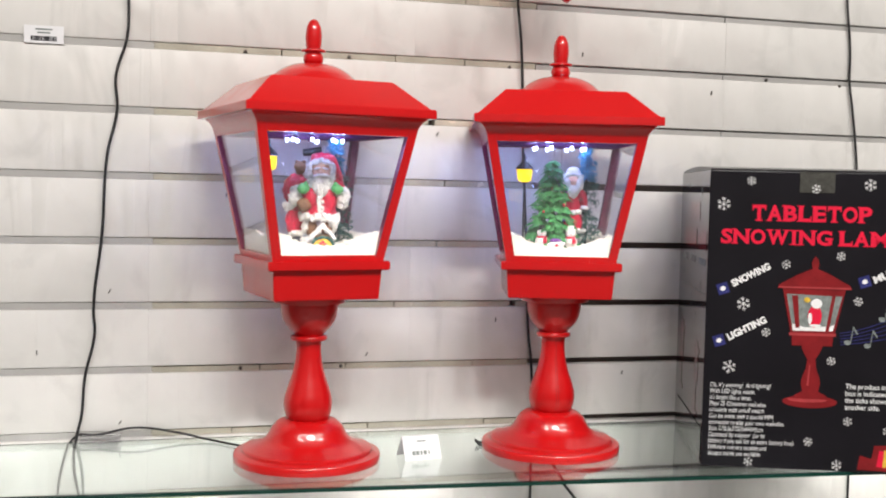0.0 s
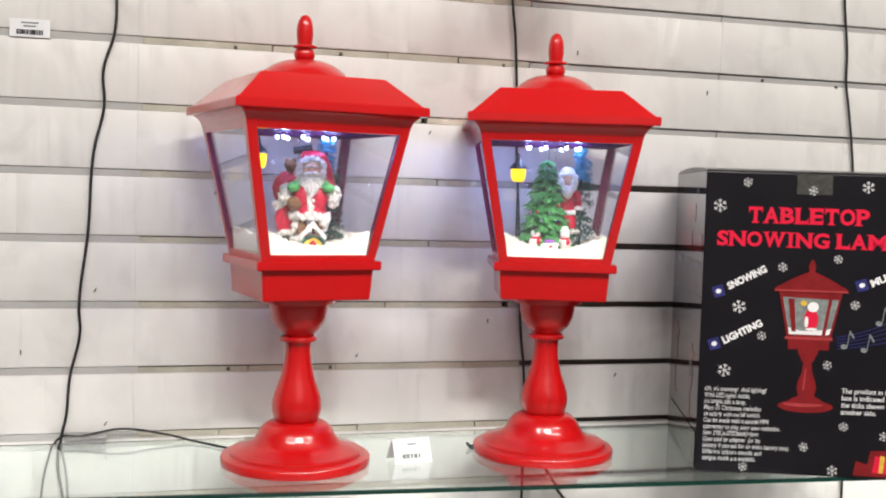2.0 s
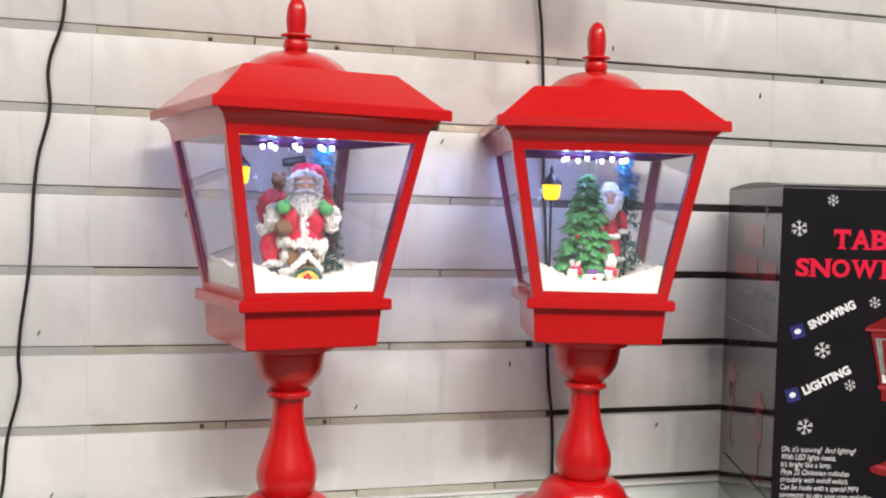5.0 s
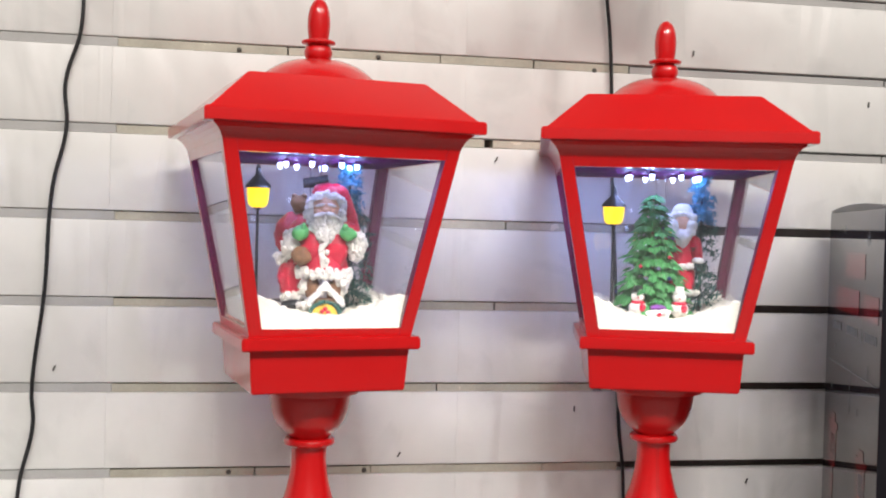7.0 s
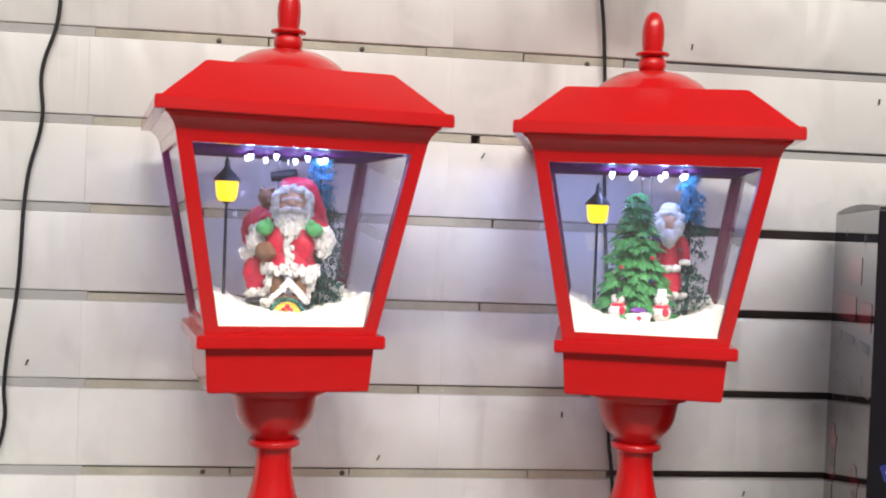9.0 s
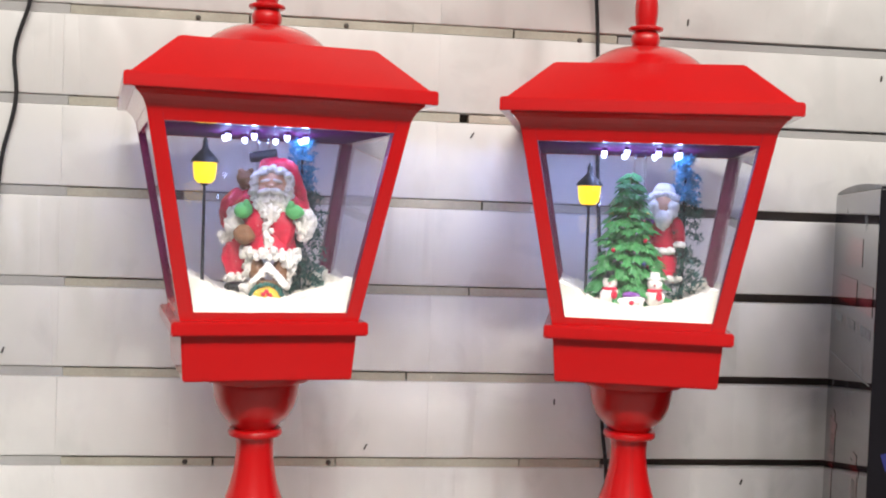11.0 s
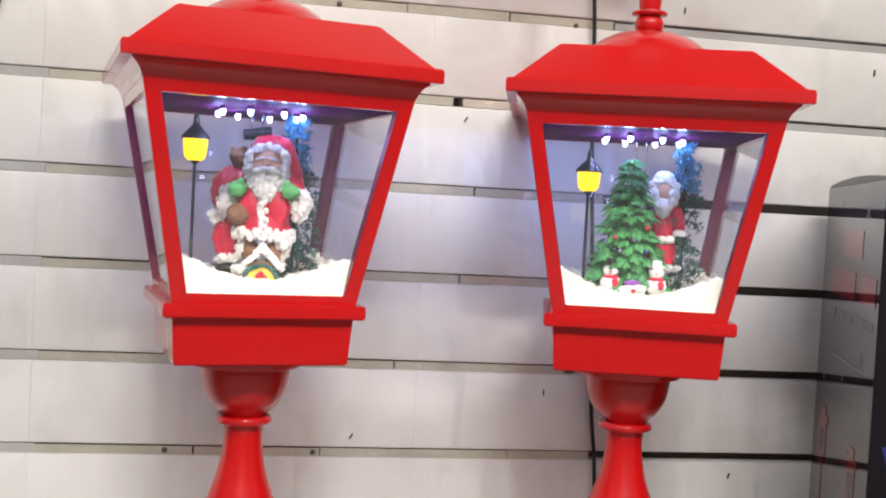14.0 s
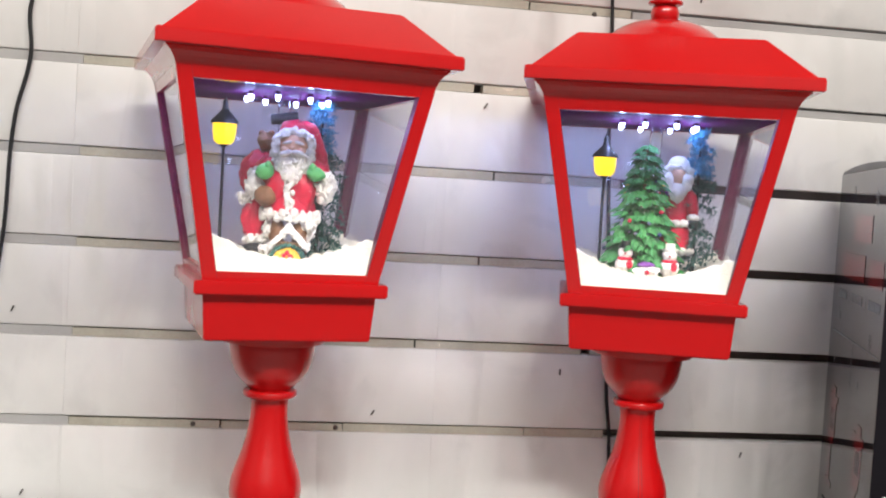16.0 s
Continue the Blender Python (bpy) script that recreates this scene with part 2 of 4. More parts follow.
def blob(bm, at, size, mat=0, turn=(0, 0, 0), segs=14, rough=0.0):
    """A lumpy ellipsoid of a figurine."""
    m = Matrix.Translation(at) @ Euler([radians(a) for a in turn]).to_matrix().to_4x4() @ Matrix.Diagonal((*size, 1))
    nu = segs if segs < 7 else segs * 3 // 2
    nv = max(4, nu * 2 // 3)
    spot = lambda u, v: bm.verts.new(lumpy(m @ Vector((math.sin(v) * math.cos(u), math.sin(v) * math.sin(u), math.cos(v))), rough))
    top, low = spot(0, 0), spot(0, math.pi)
    rings = [[spot(2 * math.pi * i / nu, math.pi * k / nv) for i in range(nu)] for k in range(1, nv)]
    for i in range(nu):
        n = (i + 1) % nu
        bm.faces.new((top, rings[0][i], rings[0][n])).material_index = mat
        bm.faces.new((low, rings[-1][n], rings[-1][i])).material_index = mat
        for a, b in zip(rings, rings[1:]):
            bm.faces.new((a[i], b[i], b[n], a[n])).material_index = mat


def cone(bm, at, r1, r2, depth, mat=0, turn=(0, 0, 0), segs=14, rough=0.0):
    m = Matrix.Translation(at) @ Euler([radians(a) for a in turn]).to_matrix().to_4x4()
    rings = []
    for k in range(5):
        r, z = r1 + (r2 - r1) * k / 4, depth * (k / 4 - 0.5)
        rings.append([bm.verts.new(lumpy(m @ Vector((r * math.cos(2 * math.pi * i / segs), r * math.sin(2 * math.pi * i / segs), z)), rough)) for i in range(segs)])
    bm.faces.new(rings[0][::-1]).material_index = mat
    bm.faces.new(rings[-1]).material_index = mat
    for a, b in zip(rings, rings[1:]):
        for i in range(segs):
            bm.faces.new((a[i], a[(i + 1) % segs], b[(i + 1) % segs], b[i])).material_index = mat


def cable_curve(name, points, radius, label, mat=CABLE, category="cable"):
    cu = bpy.data.curves.new(name, "CURVE")
    cu.dimensions, cu.bevel_depth, cu.bevel_resolution, cu.resolution_u = "3D", radius, 3, 8
    sp = cu.splines.new("BEZIER")
    sp.bezier_points.add(len(points) - 1)
    for p, co in zip(sp.bezier_points, points):
        p.co, p.handle_left_type, p.handle_right_type = co, "AUTO", "AUTO"
    cu.materials.append(mat)
    return tagged(new(name, cu), label, category)


# ---- room ----
X0, X1, Y0, H = -2.6, 3.4, -4.2, 3.85


def setting(name, bm, mat, label, m=None):
    return tagged(part(name, bm, mat, m=m), label, kind="structure")


setting("floor", box_mesh(X0 - 0.1, X1 + 0.1, Y0 - 0.1, 0.15, -0.1, 0), FLOOR, "grey tiled shop floor")
setting("ceiling", box_mesh(X0 - 0.1, X1 + 0.1, Y0 - 0.1, 0.15, H, H + 0.1), PAINT, "plain white shop ceiling")
setting("wall_west", box_mesh(X0 - 0.1, X0, Y0, 0.15, 0, H), DARK_PAINT, "plain dim grey side wall of the shop")
setting("wall_east", box_mesh(X1, X1 + 0.1, Y0, 0.15, 0, H), DARK_PAINT, "plain dim grey side wall of the shop")
setting("wall_south", box_mesh(X0, X1, Y0 - 0.1, Y0, 0, H), DARK_PAINT, "plain dim grey wall behind the viewer")
slatwall = setting("wall_north", box_mesh(X0, X1, 0.022, 0.15, 0, H), BACKBOARD, "slatted display wall of white foil-covered boards with dark grooves")


# ---- lanterns ----
TALL, WIDE = 1.0255, 1.024     # the turned and lofted heights to 0.64 m in all
TURNED = ("foot", "stem", "ring", "cup", "dome", "finial")
BODY0, BODY1 = (0.0812, 0.288), (0.1160, 0.470)


def half_at(z):
    (a, z0), (b, z1) = BODY0, BODY1
    return a + (b - a) * (z - z0) / (z1 - z0)


def lantern(m, label):
    lamp = empty("tabletop_lantern", m, label, "lantern", "red tabletop lanterns")
    foot = [(0.1035, 0.0), (0.1045, 0.002), (0.1045, 0.0095), (0.1030, 0.0115), (0.0935, 0.0125), (0.0925, 0.0135), (0.0922, 0.0175), (0.0905, 0.0190)]
    foot += smooth_profile([(0.0905, 0.0190), (0.0780, 0.0225), (0.0640, 0.0285), (0.0560, 0.0375), (0.0500, 0.0480), (0.0415, 0.0560), (0.0330, 0.0590)], 5)[1:]
    part("foot", lathe(foot, 72), RED, lamp, smooth=True)
    stem = smooth_profile([(0.0280, 0.0585), (0.0318, 0.0640), (0.0347, 0.0770), (0.0338, 0.0900), (0.0292, 0.1050), (0.0240, 0.1200), (0.0198, 0.1380), (0.0178, 0.1560), (0.0184, 0.1690), (0.0195, 0.1715)], 5)
    part("stem", lathe(stem, 48), RED, lamp, smooth=True)
    part("ring", lathe(smooth_profile([(0.0190, 0.1705), (0.0245, 0.1712), (0.0260, 0.1745), (0.0245, 0.1778), (0.0190, 0.1788)], 4), 48), RED, lamp, smooth=True)
    cup = smooth_profile([(0.0190, 0.1780), (0.0245, 0.1830), (0.0330, 0.1920), (0.0385, 0.2040), (0.0410, 0.2180), (0.0412, 0.2240)], 5) + [(0.0500, 0.2250), (0.0515, 0.2270), (0.0515, 0.2355)]
    part("cup", lathe(cup, 48), RED, lamp, smooth=True)
    part("base_box", squares([(0.0770, 0.2347), (0.0800, 0.2765)], 0.0012), RED, lamp)
    part("base_plate", squares([(0.0890, 0.2760), (0.0890, 0.2885)], 0.0014), RED, lamp)
    w = 0.0135
    for sx, sy in ((-1, -1), (1, -1), (1, 1), (-1, 1)):
        bm = bmesh.new()
        rings = []
        for z in (0.2880, 0.4705):
            h = half_at(z)
            a, b = h - w, h
            rings.append([(sx * x, sy * y, z) for x, y in ((a, a), (b, a), (b, b), (a, b))])
        hull(bm, *rings)
        bmesh.ops.bevel(bm, geom=bm.edges[:], offset=0.0004, segments=1, affect="EDGES")
        bmesh.ops.recalc_face_normals(bm, faces=bm.faces)
        # faces turned to the inside take the dark purple
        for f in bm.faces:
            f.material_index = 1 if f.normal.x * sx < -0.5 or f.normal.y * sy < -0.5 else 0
        part("corner_post", bm, [RED, POST_INSIDE], lamp)
    for k in range(4):
        turn = pose(0, 0, 0, 0, 0, 90 * k)
        for z0, z1, name in ((0.2880, 0.2965, "bottom_rail"), (0.4585, 0.4705, "top_rail")):
            bm = bmesh.new()
            hull(bm, *[[(x, y, z) for x, y in ((-h + w - 0.003, -h + 0.0002), (h - w + 0.003, -h + 0.0002), (h - w + 0.003, -h + 0.010), (-h + w - 0.003, -h + 0.010))] for z, h in ((z0, half_at(z0)), (z1, half_at(z1)))])
            part(name, bm, RED, lamp, m=turn)
        bm = bmesh.new()
        hull(bm, *[[(x, y, z) for x, y in ((-h + w, -h + 0.004), (h - w, -h + 0.004), (h - w, -h + 0.006), (-h + w, -h + 0.006))] for z, h in ((0.2966, half_at(0.2966)), (0.4584, half_at(0.4584)))])
        pane = part("pane", bm, GLASS, lamp, "clear glass pane", m=turn)
        pane.visible_shadow = False
    part("cornice", squares([(0.1161, 0.4690), (0.1168, 0.4715), (0.1185, 0.4750), (0.1215, 0.4790), (0.1255, 0.4822), (0.1255, 0.4835)], 0.0), RED, lamp)
    part("eave", squares([(0.1350, 0.4830), (0.1350, 0.4940), (0.1335, 0.4955)], 0.0008), RED, lamp)
    part("roof", squares([(0.1300, 0.4950), (0.0880, 0.5330)], 0.0012), RED, lamp)
    dome = smooth_profile([(0.0660, 0.5300), (0.0600, 0.5380), (0.0480, 0.5490), (0.0320, 0.5570), (0.0150, 0.5605)], 6)
    part("dome", lathe(dome, 56), RED, lamp, smooth=True)
    finial = smooth_profile([(0.0110, 0.5600), (0.0138, 0.5640), (0.0142, 0.5690), (0.0125, 0.5735), (0.0108, 0.5750)], 4) + smooth_profile([(0.0108, 0.5755), (0.0165, 0.5765), (0.0168, 0.5795), (0.0110, 0.5810)], 3)
    finial += smooth_profile([(0.0100, 0.5815), (0.0112, 0.5900), (0.0115, 0.6000), (0.0100, 0.6110), (0.0060, 0.6195), (0.0008, 0.6225)], 5)
    part("finial", lathe(finial, 36), RED, lamp, smooth=True)
    under = part("ceiling_plate", squares([(0.1070, 0.4588), (0.1075, 0.4640)], 0.0), UNDER, lamp, "dark glossy plastic plate over the scene")
    for i in range(8):
        a = 2 * math.pi * (i + 0.5) / 8
        bm = lathe([(0.0008, -0.0092), (0.0019, -0.0082), (0.0024, -0.0062), (0.0025, -0.0038), (0.0027, -0.0036), (0.0027, 0.0)], 12)
        bm.normal_update()
        for f in bm.faces:
            f.material_index = 0 if f.calc_center_median().z < -0.0037 else 1
        part("led", bm, [LED, UNDER], under, "cold white light-emitting diode", m=pose(0.040 * math.cos(a), 0.036 * math.sin(a) - 0.012, 0.4590 * TALL))
    tube = part("snow_tube", lathe([(0.0046, 0.2990), (0.0046, 0.4585), (0.0062, 0.4586), (0.0062, 0.4300), (0.0054, 0.4290), (0.0054, 0.3000)], 20), SOFT_TUBE, lamp, "clear plastic tube that blows the snow", smooth=True)
    tube.visible_shadow = False
    for ob in lamp.children:
        wide = WIDE if ob.name.split(".")[0] in TURNED else 1.0
        for v in ob.data.vertices:
            v.co = (v.co.x * wide, v.co.y * wide, v.co.z * TALL)
    # grains lie higher towards the panes
    bm = bmesh.new()
    n, h = 64, half_at(0.299) - 0.0066
    bmesh.ops.create_grid(bm, x_segments=n, y_segments=n, size=h)
    for v in bm.verts:
        u, q = v.co.x / h, v.co.y / h
        v.co.z = 0.3040 + 0.020 * u * u + 0.005 * q * q + 0.006 * noise.noise(Vector((u * 2, q * 2, 1))) + 0.0042 * noise.noise(Vector((u * 13, q * 13, 3))) + 0.0020 * noise.noise(Vector((u * 31, q * 31, 5)))
    edge = [e for e in bm.edges if e.is_boundary]
    low = bmesh.ops.extrude_edge_only(bm, edges=edge)["geom"]
    for v in low:
        if isinstance(v, bmesh.types.BMVert):
            v.co.z = 0.2895
    for v in bm.verts:
        v.co.z *= TALL
    specks = bmesh.new()
    spread = random.Random(9)
    for k in range(420):
        z = 0.306 + 0.140 * spread.random() ** 2.2
        hh, side, s = half_at(z) - 0.0075, spread.randrange(4), spread.uniform(0.00018, 0.00055)
        at = pose(0, 0, 0, 0, 0, 90 * side) @ Vector((spread.uniform(-0.9, 0.9) * (hh - w), -hh, z * TALL))
        q = [specks.verts.new(at + Vector(d) * s) for d in ((1, 0, -0.6), (-0.6, 0.8, -0.6), (-0.6, -0.8, -0.6), (spread.uniform(-0.4, 0.4), 0, 1))]
        for tri in ((0, 1, 2), (0, 1, 3), (1, 2, 3), (2, 0, 3)):
            specks.faces.new([q[c] for c in tri])
    tagged(part("snow_specks", specks, SNOW, lamp, "white grains sticking to the panes"), kind="stuff")
    part("snow_bed", bm, SNOW, lamp, "bed of white artificial snow grains", smooth=True)
    return lamp


A_AT, B_AT = (0.0060, -0.1700), (0.3865, -0.1670)
lantern_a = lantern(pose(*A_AT, SHELF, 0, 0, 10.9), "red plastic tabletop lantern on turned stem with lit snow scene")
lantern_b = copy_thing(lantern_a, pose(*B_AT, SHELF, 0, 0, -14.8))
seam = bmesh.new()
rail = [(r * WIDE + 0.00015, z * TALL) for r, z in smooth_profile([(0.0318, 0.0640), (0.0347, 0.0770), (0.0338, 0.0900), (0.0292, 0.1050), (0.0240, 0.1200), (0.0198, 0.1380), (0.0178, 0.1560), (0.0184, 0.1690)], 5)]
for a in (-84, -78):
    strips = [[seam.verts.new((r * math.cos(radians(a + d)), r * math.sin(radians(a + d)), z)) for d in (-0.7, 0.7)] for r, z in rail]
    for u, v in zip(strips, strips[1:]):
        seam.faces.new((u[0], u[1], v[1], v[0]))
part("mould_seam", seam, SEAM_RED, lantern_b, "faint moulding seam on the stem", smooth=True)
lantern_b["label"] = "red plastic tabletop lantern on turned stem with lit christmas tree scene"

# ---- glass shelves ----


def glass_shelf(z, front, back, slant, label):
    """The front edge stands at front under the lanterns and runs out of square by slant."""
    shelf = empty("glass_shelf", pose(0, 0, z), label, "shelf")
    x0, x1 = -1.3, 2.1
    y0, y1 = front - (x0 - 0.28) * slant, front - (x1 - 0.28) * slant
    bm = bmesh.new()
    hull(bm, *[[(x0, y0, zz), (x1, y1, zz), (x1, back, zz), (x0, back, zz)] for zz in (-0.006, 0.0)])
    bmesh.ops.bevel(bm, geom=bm.edges[:], offset=0.0008, segments=2, affect="EDGES")
    pane = part("pane", bm, SHELF_GLASS, shelf)
    pane.visible_shadow = False
    bm = bmesh.new()
    hull(bm, *[[(x0, y0 - 0.0024, zz), (x1, y1 - 0.0024, zz), (x1, y1 - 0.0003, zz), (x0, y0 - 0.0003, zz)] for zz in (-0.0055, -0.0005)])
    edge = part("front_edge", bm, EDGE_GLASS, shelf, "polished green glass edge")
    edge.visible_shadow = False
    for x in (-0.86, 1.75):
        part("bracket", box_mesh(x - 0.008, x + 0.008, -0.30, 0.0, -0.034, -0.0062, bevel=0.002), CHROME, shelf)
    return shelf


glass_shelf(SHELF, -0.345, -0.010, 0.070, "clear glass shelf with green edge, holding two red lanterns")
drop = empty("hanging_ornament", pose(0.393, -0.166, 1.775), "glossy red hanging ornament with pointed drop above lantern", "ornament")
part("drop", lathe(smooth_profile([(0.0008, 0.0), (0.0062, 0.0035), (0.0103, 0.012), (0.0118, 0.024), (0.0115, 0.034), (0.0102, 0.043)], 5) + smooth_profile([(0.0110, 0.0435), (0.0168, 0.045), (0.0168, 0.048), (0.0112, 0.0495)], 3), 32), RED, drop, smooth=True)
part("bulb", lathe(smooth_profile([(0.0105, 0.0490), (0.0300, 0.060), (0.0480, 0.085), (0.0500, 0.115), (0.0380, 0.145), (0.0160, 0.162), (0.0080, 0.170)], 6), 40), RED, drop, smooth=True)
part("cord", lathe([(0.0010, 0.168), (0.0010, H - 1.775)], 8), CABLE, drop)

rest = empty("shelf_clip", pose(-0.290, -0.016, SHELF), "clear plastic shelf clip lying against the wall", "clip")
part("body", box_mesh(-0.030, 0.030, -0.010, 0.010, 0.0002, 0.011, bevel=0.0015), GLASS, rest)

# ---- packaging box ----
INK_PINK = material("light_red_ink", (0.42, 0.05, 0.055), 0.3, vary=0.3, scale=60, bump=0)
SIDE_RED = material("glossy_side_red", (0.32, 0.028, 0.032), 0.06, vary=0.5, scale=90, bump=0, coat=0.25, coat_rough=0.03)
SIDE_TAPE = material("creased_tape", (0.035, 0.033, 0.036), 0.10, vary=0.3, scale=30, bump=0.5, fine=45, coat=0.4)
BOX_W, BOX_D, BOX_H = 0.306, 0.298, 0.436
carton = empty("packaging_box", pose(0.5690, -0.3095, SHELF, 0, 0, -20.0), "glossy black cardboard packaging box with red lettering on shelf", "box")
bm = bmesh.new()
block(bm, 0, BOX_W, 0, BOX_D, 0, BOX_H, bevel=0.0015)
bmesh.ops.recalc_face_normals(bm, faces=bm.faces)
for f in bm.faces:
    f.material_index = 1 if f.normal.x < -0.9 else 0
part("body", bm, [CARD, SIDE_CARD], carton)
bm = bmesh.new()
arch = [(0.001 + (BOX_D - 0.002) * k / 12, BOX_H + 0.0022 + 0.0058 * math.sin(math.pi * k / 12) ** 0.8) for k in range(13)]
rings = [[bm.verts.new(p) for p in ((0.001, y, BOX_H + 0.0003), (BOX_W - 0.001, y, BOX_H + 0.0003), (BOX_W - 0.001, y, z), (0.001, y, z))] for y, z in arch]
bm.faces.new(rings[0]), bm.faces.new(rings[-1][::-1])
for u, v in zip(rings, rings[1:]):
    for i in range(4):
        bm.faces.new((u[i], v[i], v[(i + 1) % 4], u[(i + 1) % 4]))
part("lid_flap", bm, CARD, carton)


def on_front(x, z, turn=0.0, lift=0.0006):
    """A pose on the carton's front: x from its left edge, z from its foot."""
    return pose(x + 0.0035, -lift, z, 90, 0, 0) @ pose(0, 0, 0, 0, 0, turn)


def print_text(name, words, m, size, mat, parent, bold=0.0, shear=0.0, width=0.0, label="", lead=1.0):
    """Printed words; width: how wide they are set."""
    cu = bpy.data.curves.new(name, "FONT")
    cu.body, cu.size, cu.offset, cu.shear, cu.space_line = words, size, bold, shear, lead
    cu.resolution_u = 3
    cu.materials.append(mat)
    ob = new(name, cu)
    if width:
        bpy.context.view_layer.update()
        m = m @ Matrix.Diagonal((width / ob.dimensions.x, 1, 1, 1))
    ob.parent, ob.matrix_basis = parent, m
    return tagged(ob, label) if label else ob


# Widths of the fat serif capitals, and their serifs: x from, x to, y from, y to, in shares of the letter's box.
WIDTHS = {"T": 0.70, "A": 0.76, "B": 0.70, "L": 0.66, "E": 0.68, "O": 0.76, "P": 0.66, "S": 0.56, "N": 0.80, "W": 1.06, "I": 0.42, "G": 0.78, "M": 0.98, " ": 0.28}
SERIFS = {
    "T": [(0.24, 0.76, 0, 0.09), (0.0, 0.09, 0.66, 1), (0.91, 1.0, 0.66, 1)], "A": [(-0.07, 0.32, 0, 0.08), (0.62, 1.07, 0, 0.08)],
    "B": [(-0.12, 0.1, 0, 0.08), (-0.12, 0.1, 0.92, 1)], "L": [(-0.12, 0.42, 0.92, 1), (-0.12, 0.1, 0, 0.08), (0.9, 1, 0, 0.36)],
    "E": [(-0.12, 0.1, 0, 0.08), (-0.12, 0.1, 0.92, 1), (0.9, 1, 0, 0.34), (0.88, 0.98, 0.68, 1)], "P": [(-0.12, 0.48, 0, 0.08), (-0.12, 0.1, 0.92, 1)],
    "N": [(-0.12, 0.2, 0.92, 1), (-0.12, 0.30, 0, 0.08), (0.70, 1.1, 0.92, 1)], "W": [(-0.06, 0.26, 0.92, 1), (0.36, 0.62, 0.92, 1), (0.76, 1.06, 0.92, 1)],
    "I": [(-0.55, 1.55, 0, 0.09), (-0.55, 1.55, 0.91, 1)], "M": [(-0.08, 0.24, 0, 0.08), (0.66, 1.08, 0, 0.08), (-0.08, 0.16, 0.92, 1), (0.84, 1.08, 0.92, 1)],
    "G": [(0.66, 1.08, 0.40, 0.49)], "S": [(0.0, 0.09, 0.04, 0.34), (0.88, 0.97, 0.66, 0.97)],
}


def title_line(words, x, z, width, cap):
    unit = width / sum(WIDTHS[c] for c in words)
    for c in words:
        if c != " ":
            cu = bpy.data.curves.new("title_letter", "FONT")
            cu.body, cu.size, cu.offset, cu.resolution_u = c, 0.03, 0.0011, 3
            cu.materials.append(INK_RED)
            ob = new("title_letter", cu)
            bpy.context.view_layer.update()
            (x0, y0, _), (x1, y1, _) = ob.bound_box[0], ob.bound_box[6]
            box = unit * WIDTHS[c] * (0.42 if c == "I" else 0.92)
            left = x + (unit * WIDTHS[c] - box) / 2
            sx, sy = box / (x1 - x0), cap / (y1 - y0)
            ob.parent = carton
            ob.matrix_basis = on_front(left, z) @ Matrix.Diagonal((sx, sy, 1, 1)) @ Matrix.Translation((-x0, -y0, 0))
            tagged(ob, "fat red printed serif capital")
            for a, b, d, e in SERIFS.get(c, ()):
                bm = bmesh.new()
                bm.faces.new([bm.verts.new((x0 + (x1 - x0) * u, y0 + (y1 - y0) * v, 0.0003)) for u, v in ((a, d), (b, d), (b, e), (a, e))])
                part("serif", bm, INK_RED, ob)
        x += unit * WIDTHS[c]


title_line("TABLETOP", 0.057, 0.3635, 0.171, 0.0235)
title_line("SNOWING LAMP", 0.014, 0.3295, 0.262, 0.0220)
for words, x, z, w, turn in (("SNOWING", 0.035, 0.2665, 0.060, 28), ("LIGHTING", 0.031, 0.1875, 0.061, 28), ("MUSIC", 0.235, 0.277, 0.046, 25)):
    print_text("slogan", words, on_front(x, z, turn), 0.0138, INK_WHITE, carton, bold=0.0007, width=w, label="small white printed word")
lines = ["Oh, it's snowing!  And lighting!", "With LED lights inside,", "it's bright like a lamp.", "Plays 25 Christmas melodies", "circularly with on/off switch.", "Can be made with a special MP4", "connector to play your own melodies.", "Size: 27(L)x27(D)x64(H)cm", "Operated by adaptor  (or by", "battery if you ask for an extra battery box).", "Different colours outside and", "designs inside are available."]
print_text("small_print", "\n".join(lines), on_front(0.006, 0.1185), 0.0095, INK_WHITE, carton, bold=0.0, shear=0.2, width=0.124, label="small white printed paragraph", lead=0.97)
print_text("small_print", "The product in this\nbox is indicated by\nthe ticks shown as\nanother side.", on_front(0.200, 0.1225), 0.0102, INK_WHITE, carton, bold=0.0001, width=0.074, label="small white printed paragraph", lead=1.0)


def flake(size):
    bm = bmesh.new()
    for k in range(6):
        m = pose(0, 0, 0, 0, 0, 60 * k)
        for x0, y0, x1, y1 in ((0, 0, 0, 1.0), (0, 0.58, 0.27, 0.84), (0, 0.58, -0.27, 0.84)):
            a, b = Vector((x0, y0, 0)), Vector((x1, y1, 0))
            n = Vector((-(b - a).y, (b - a).x, 0)).normalized() * 0.046
            bm.faces.new([bm.verts.new(m @ (p * size)) for p in (a - n, b - n, b + n, a + n)])
    return bm


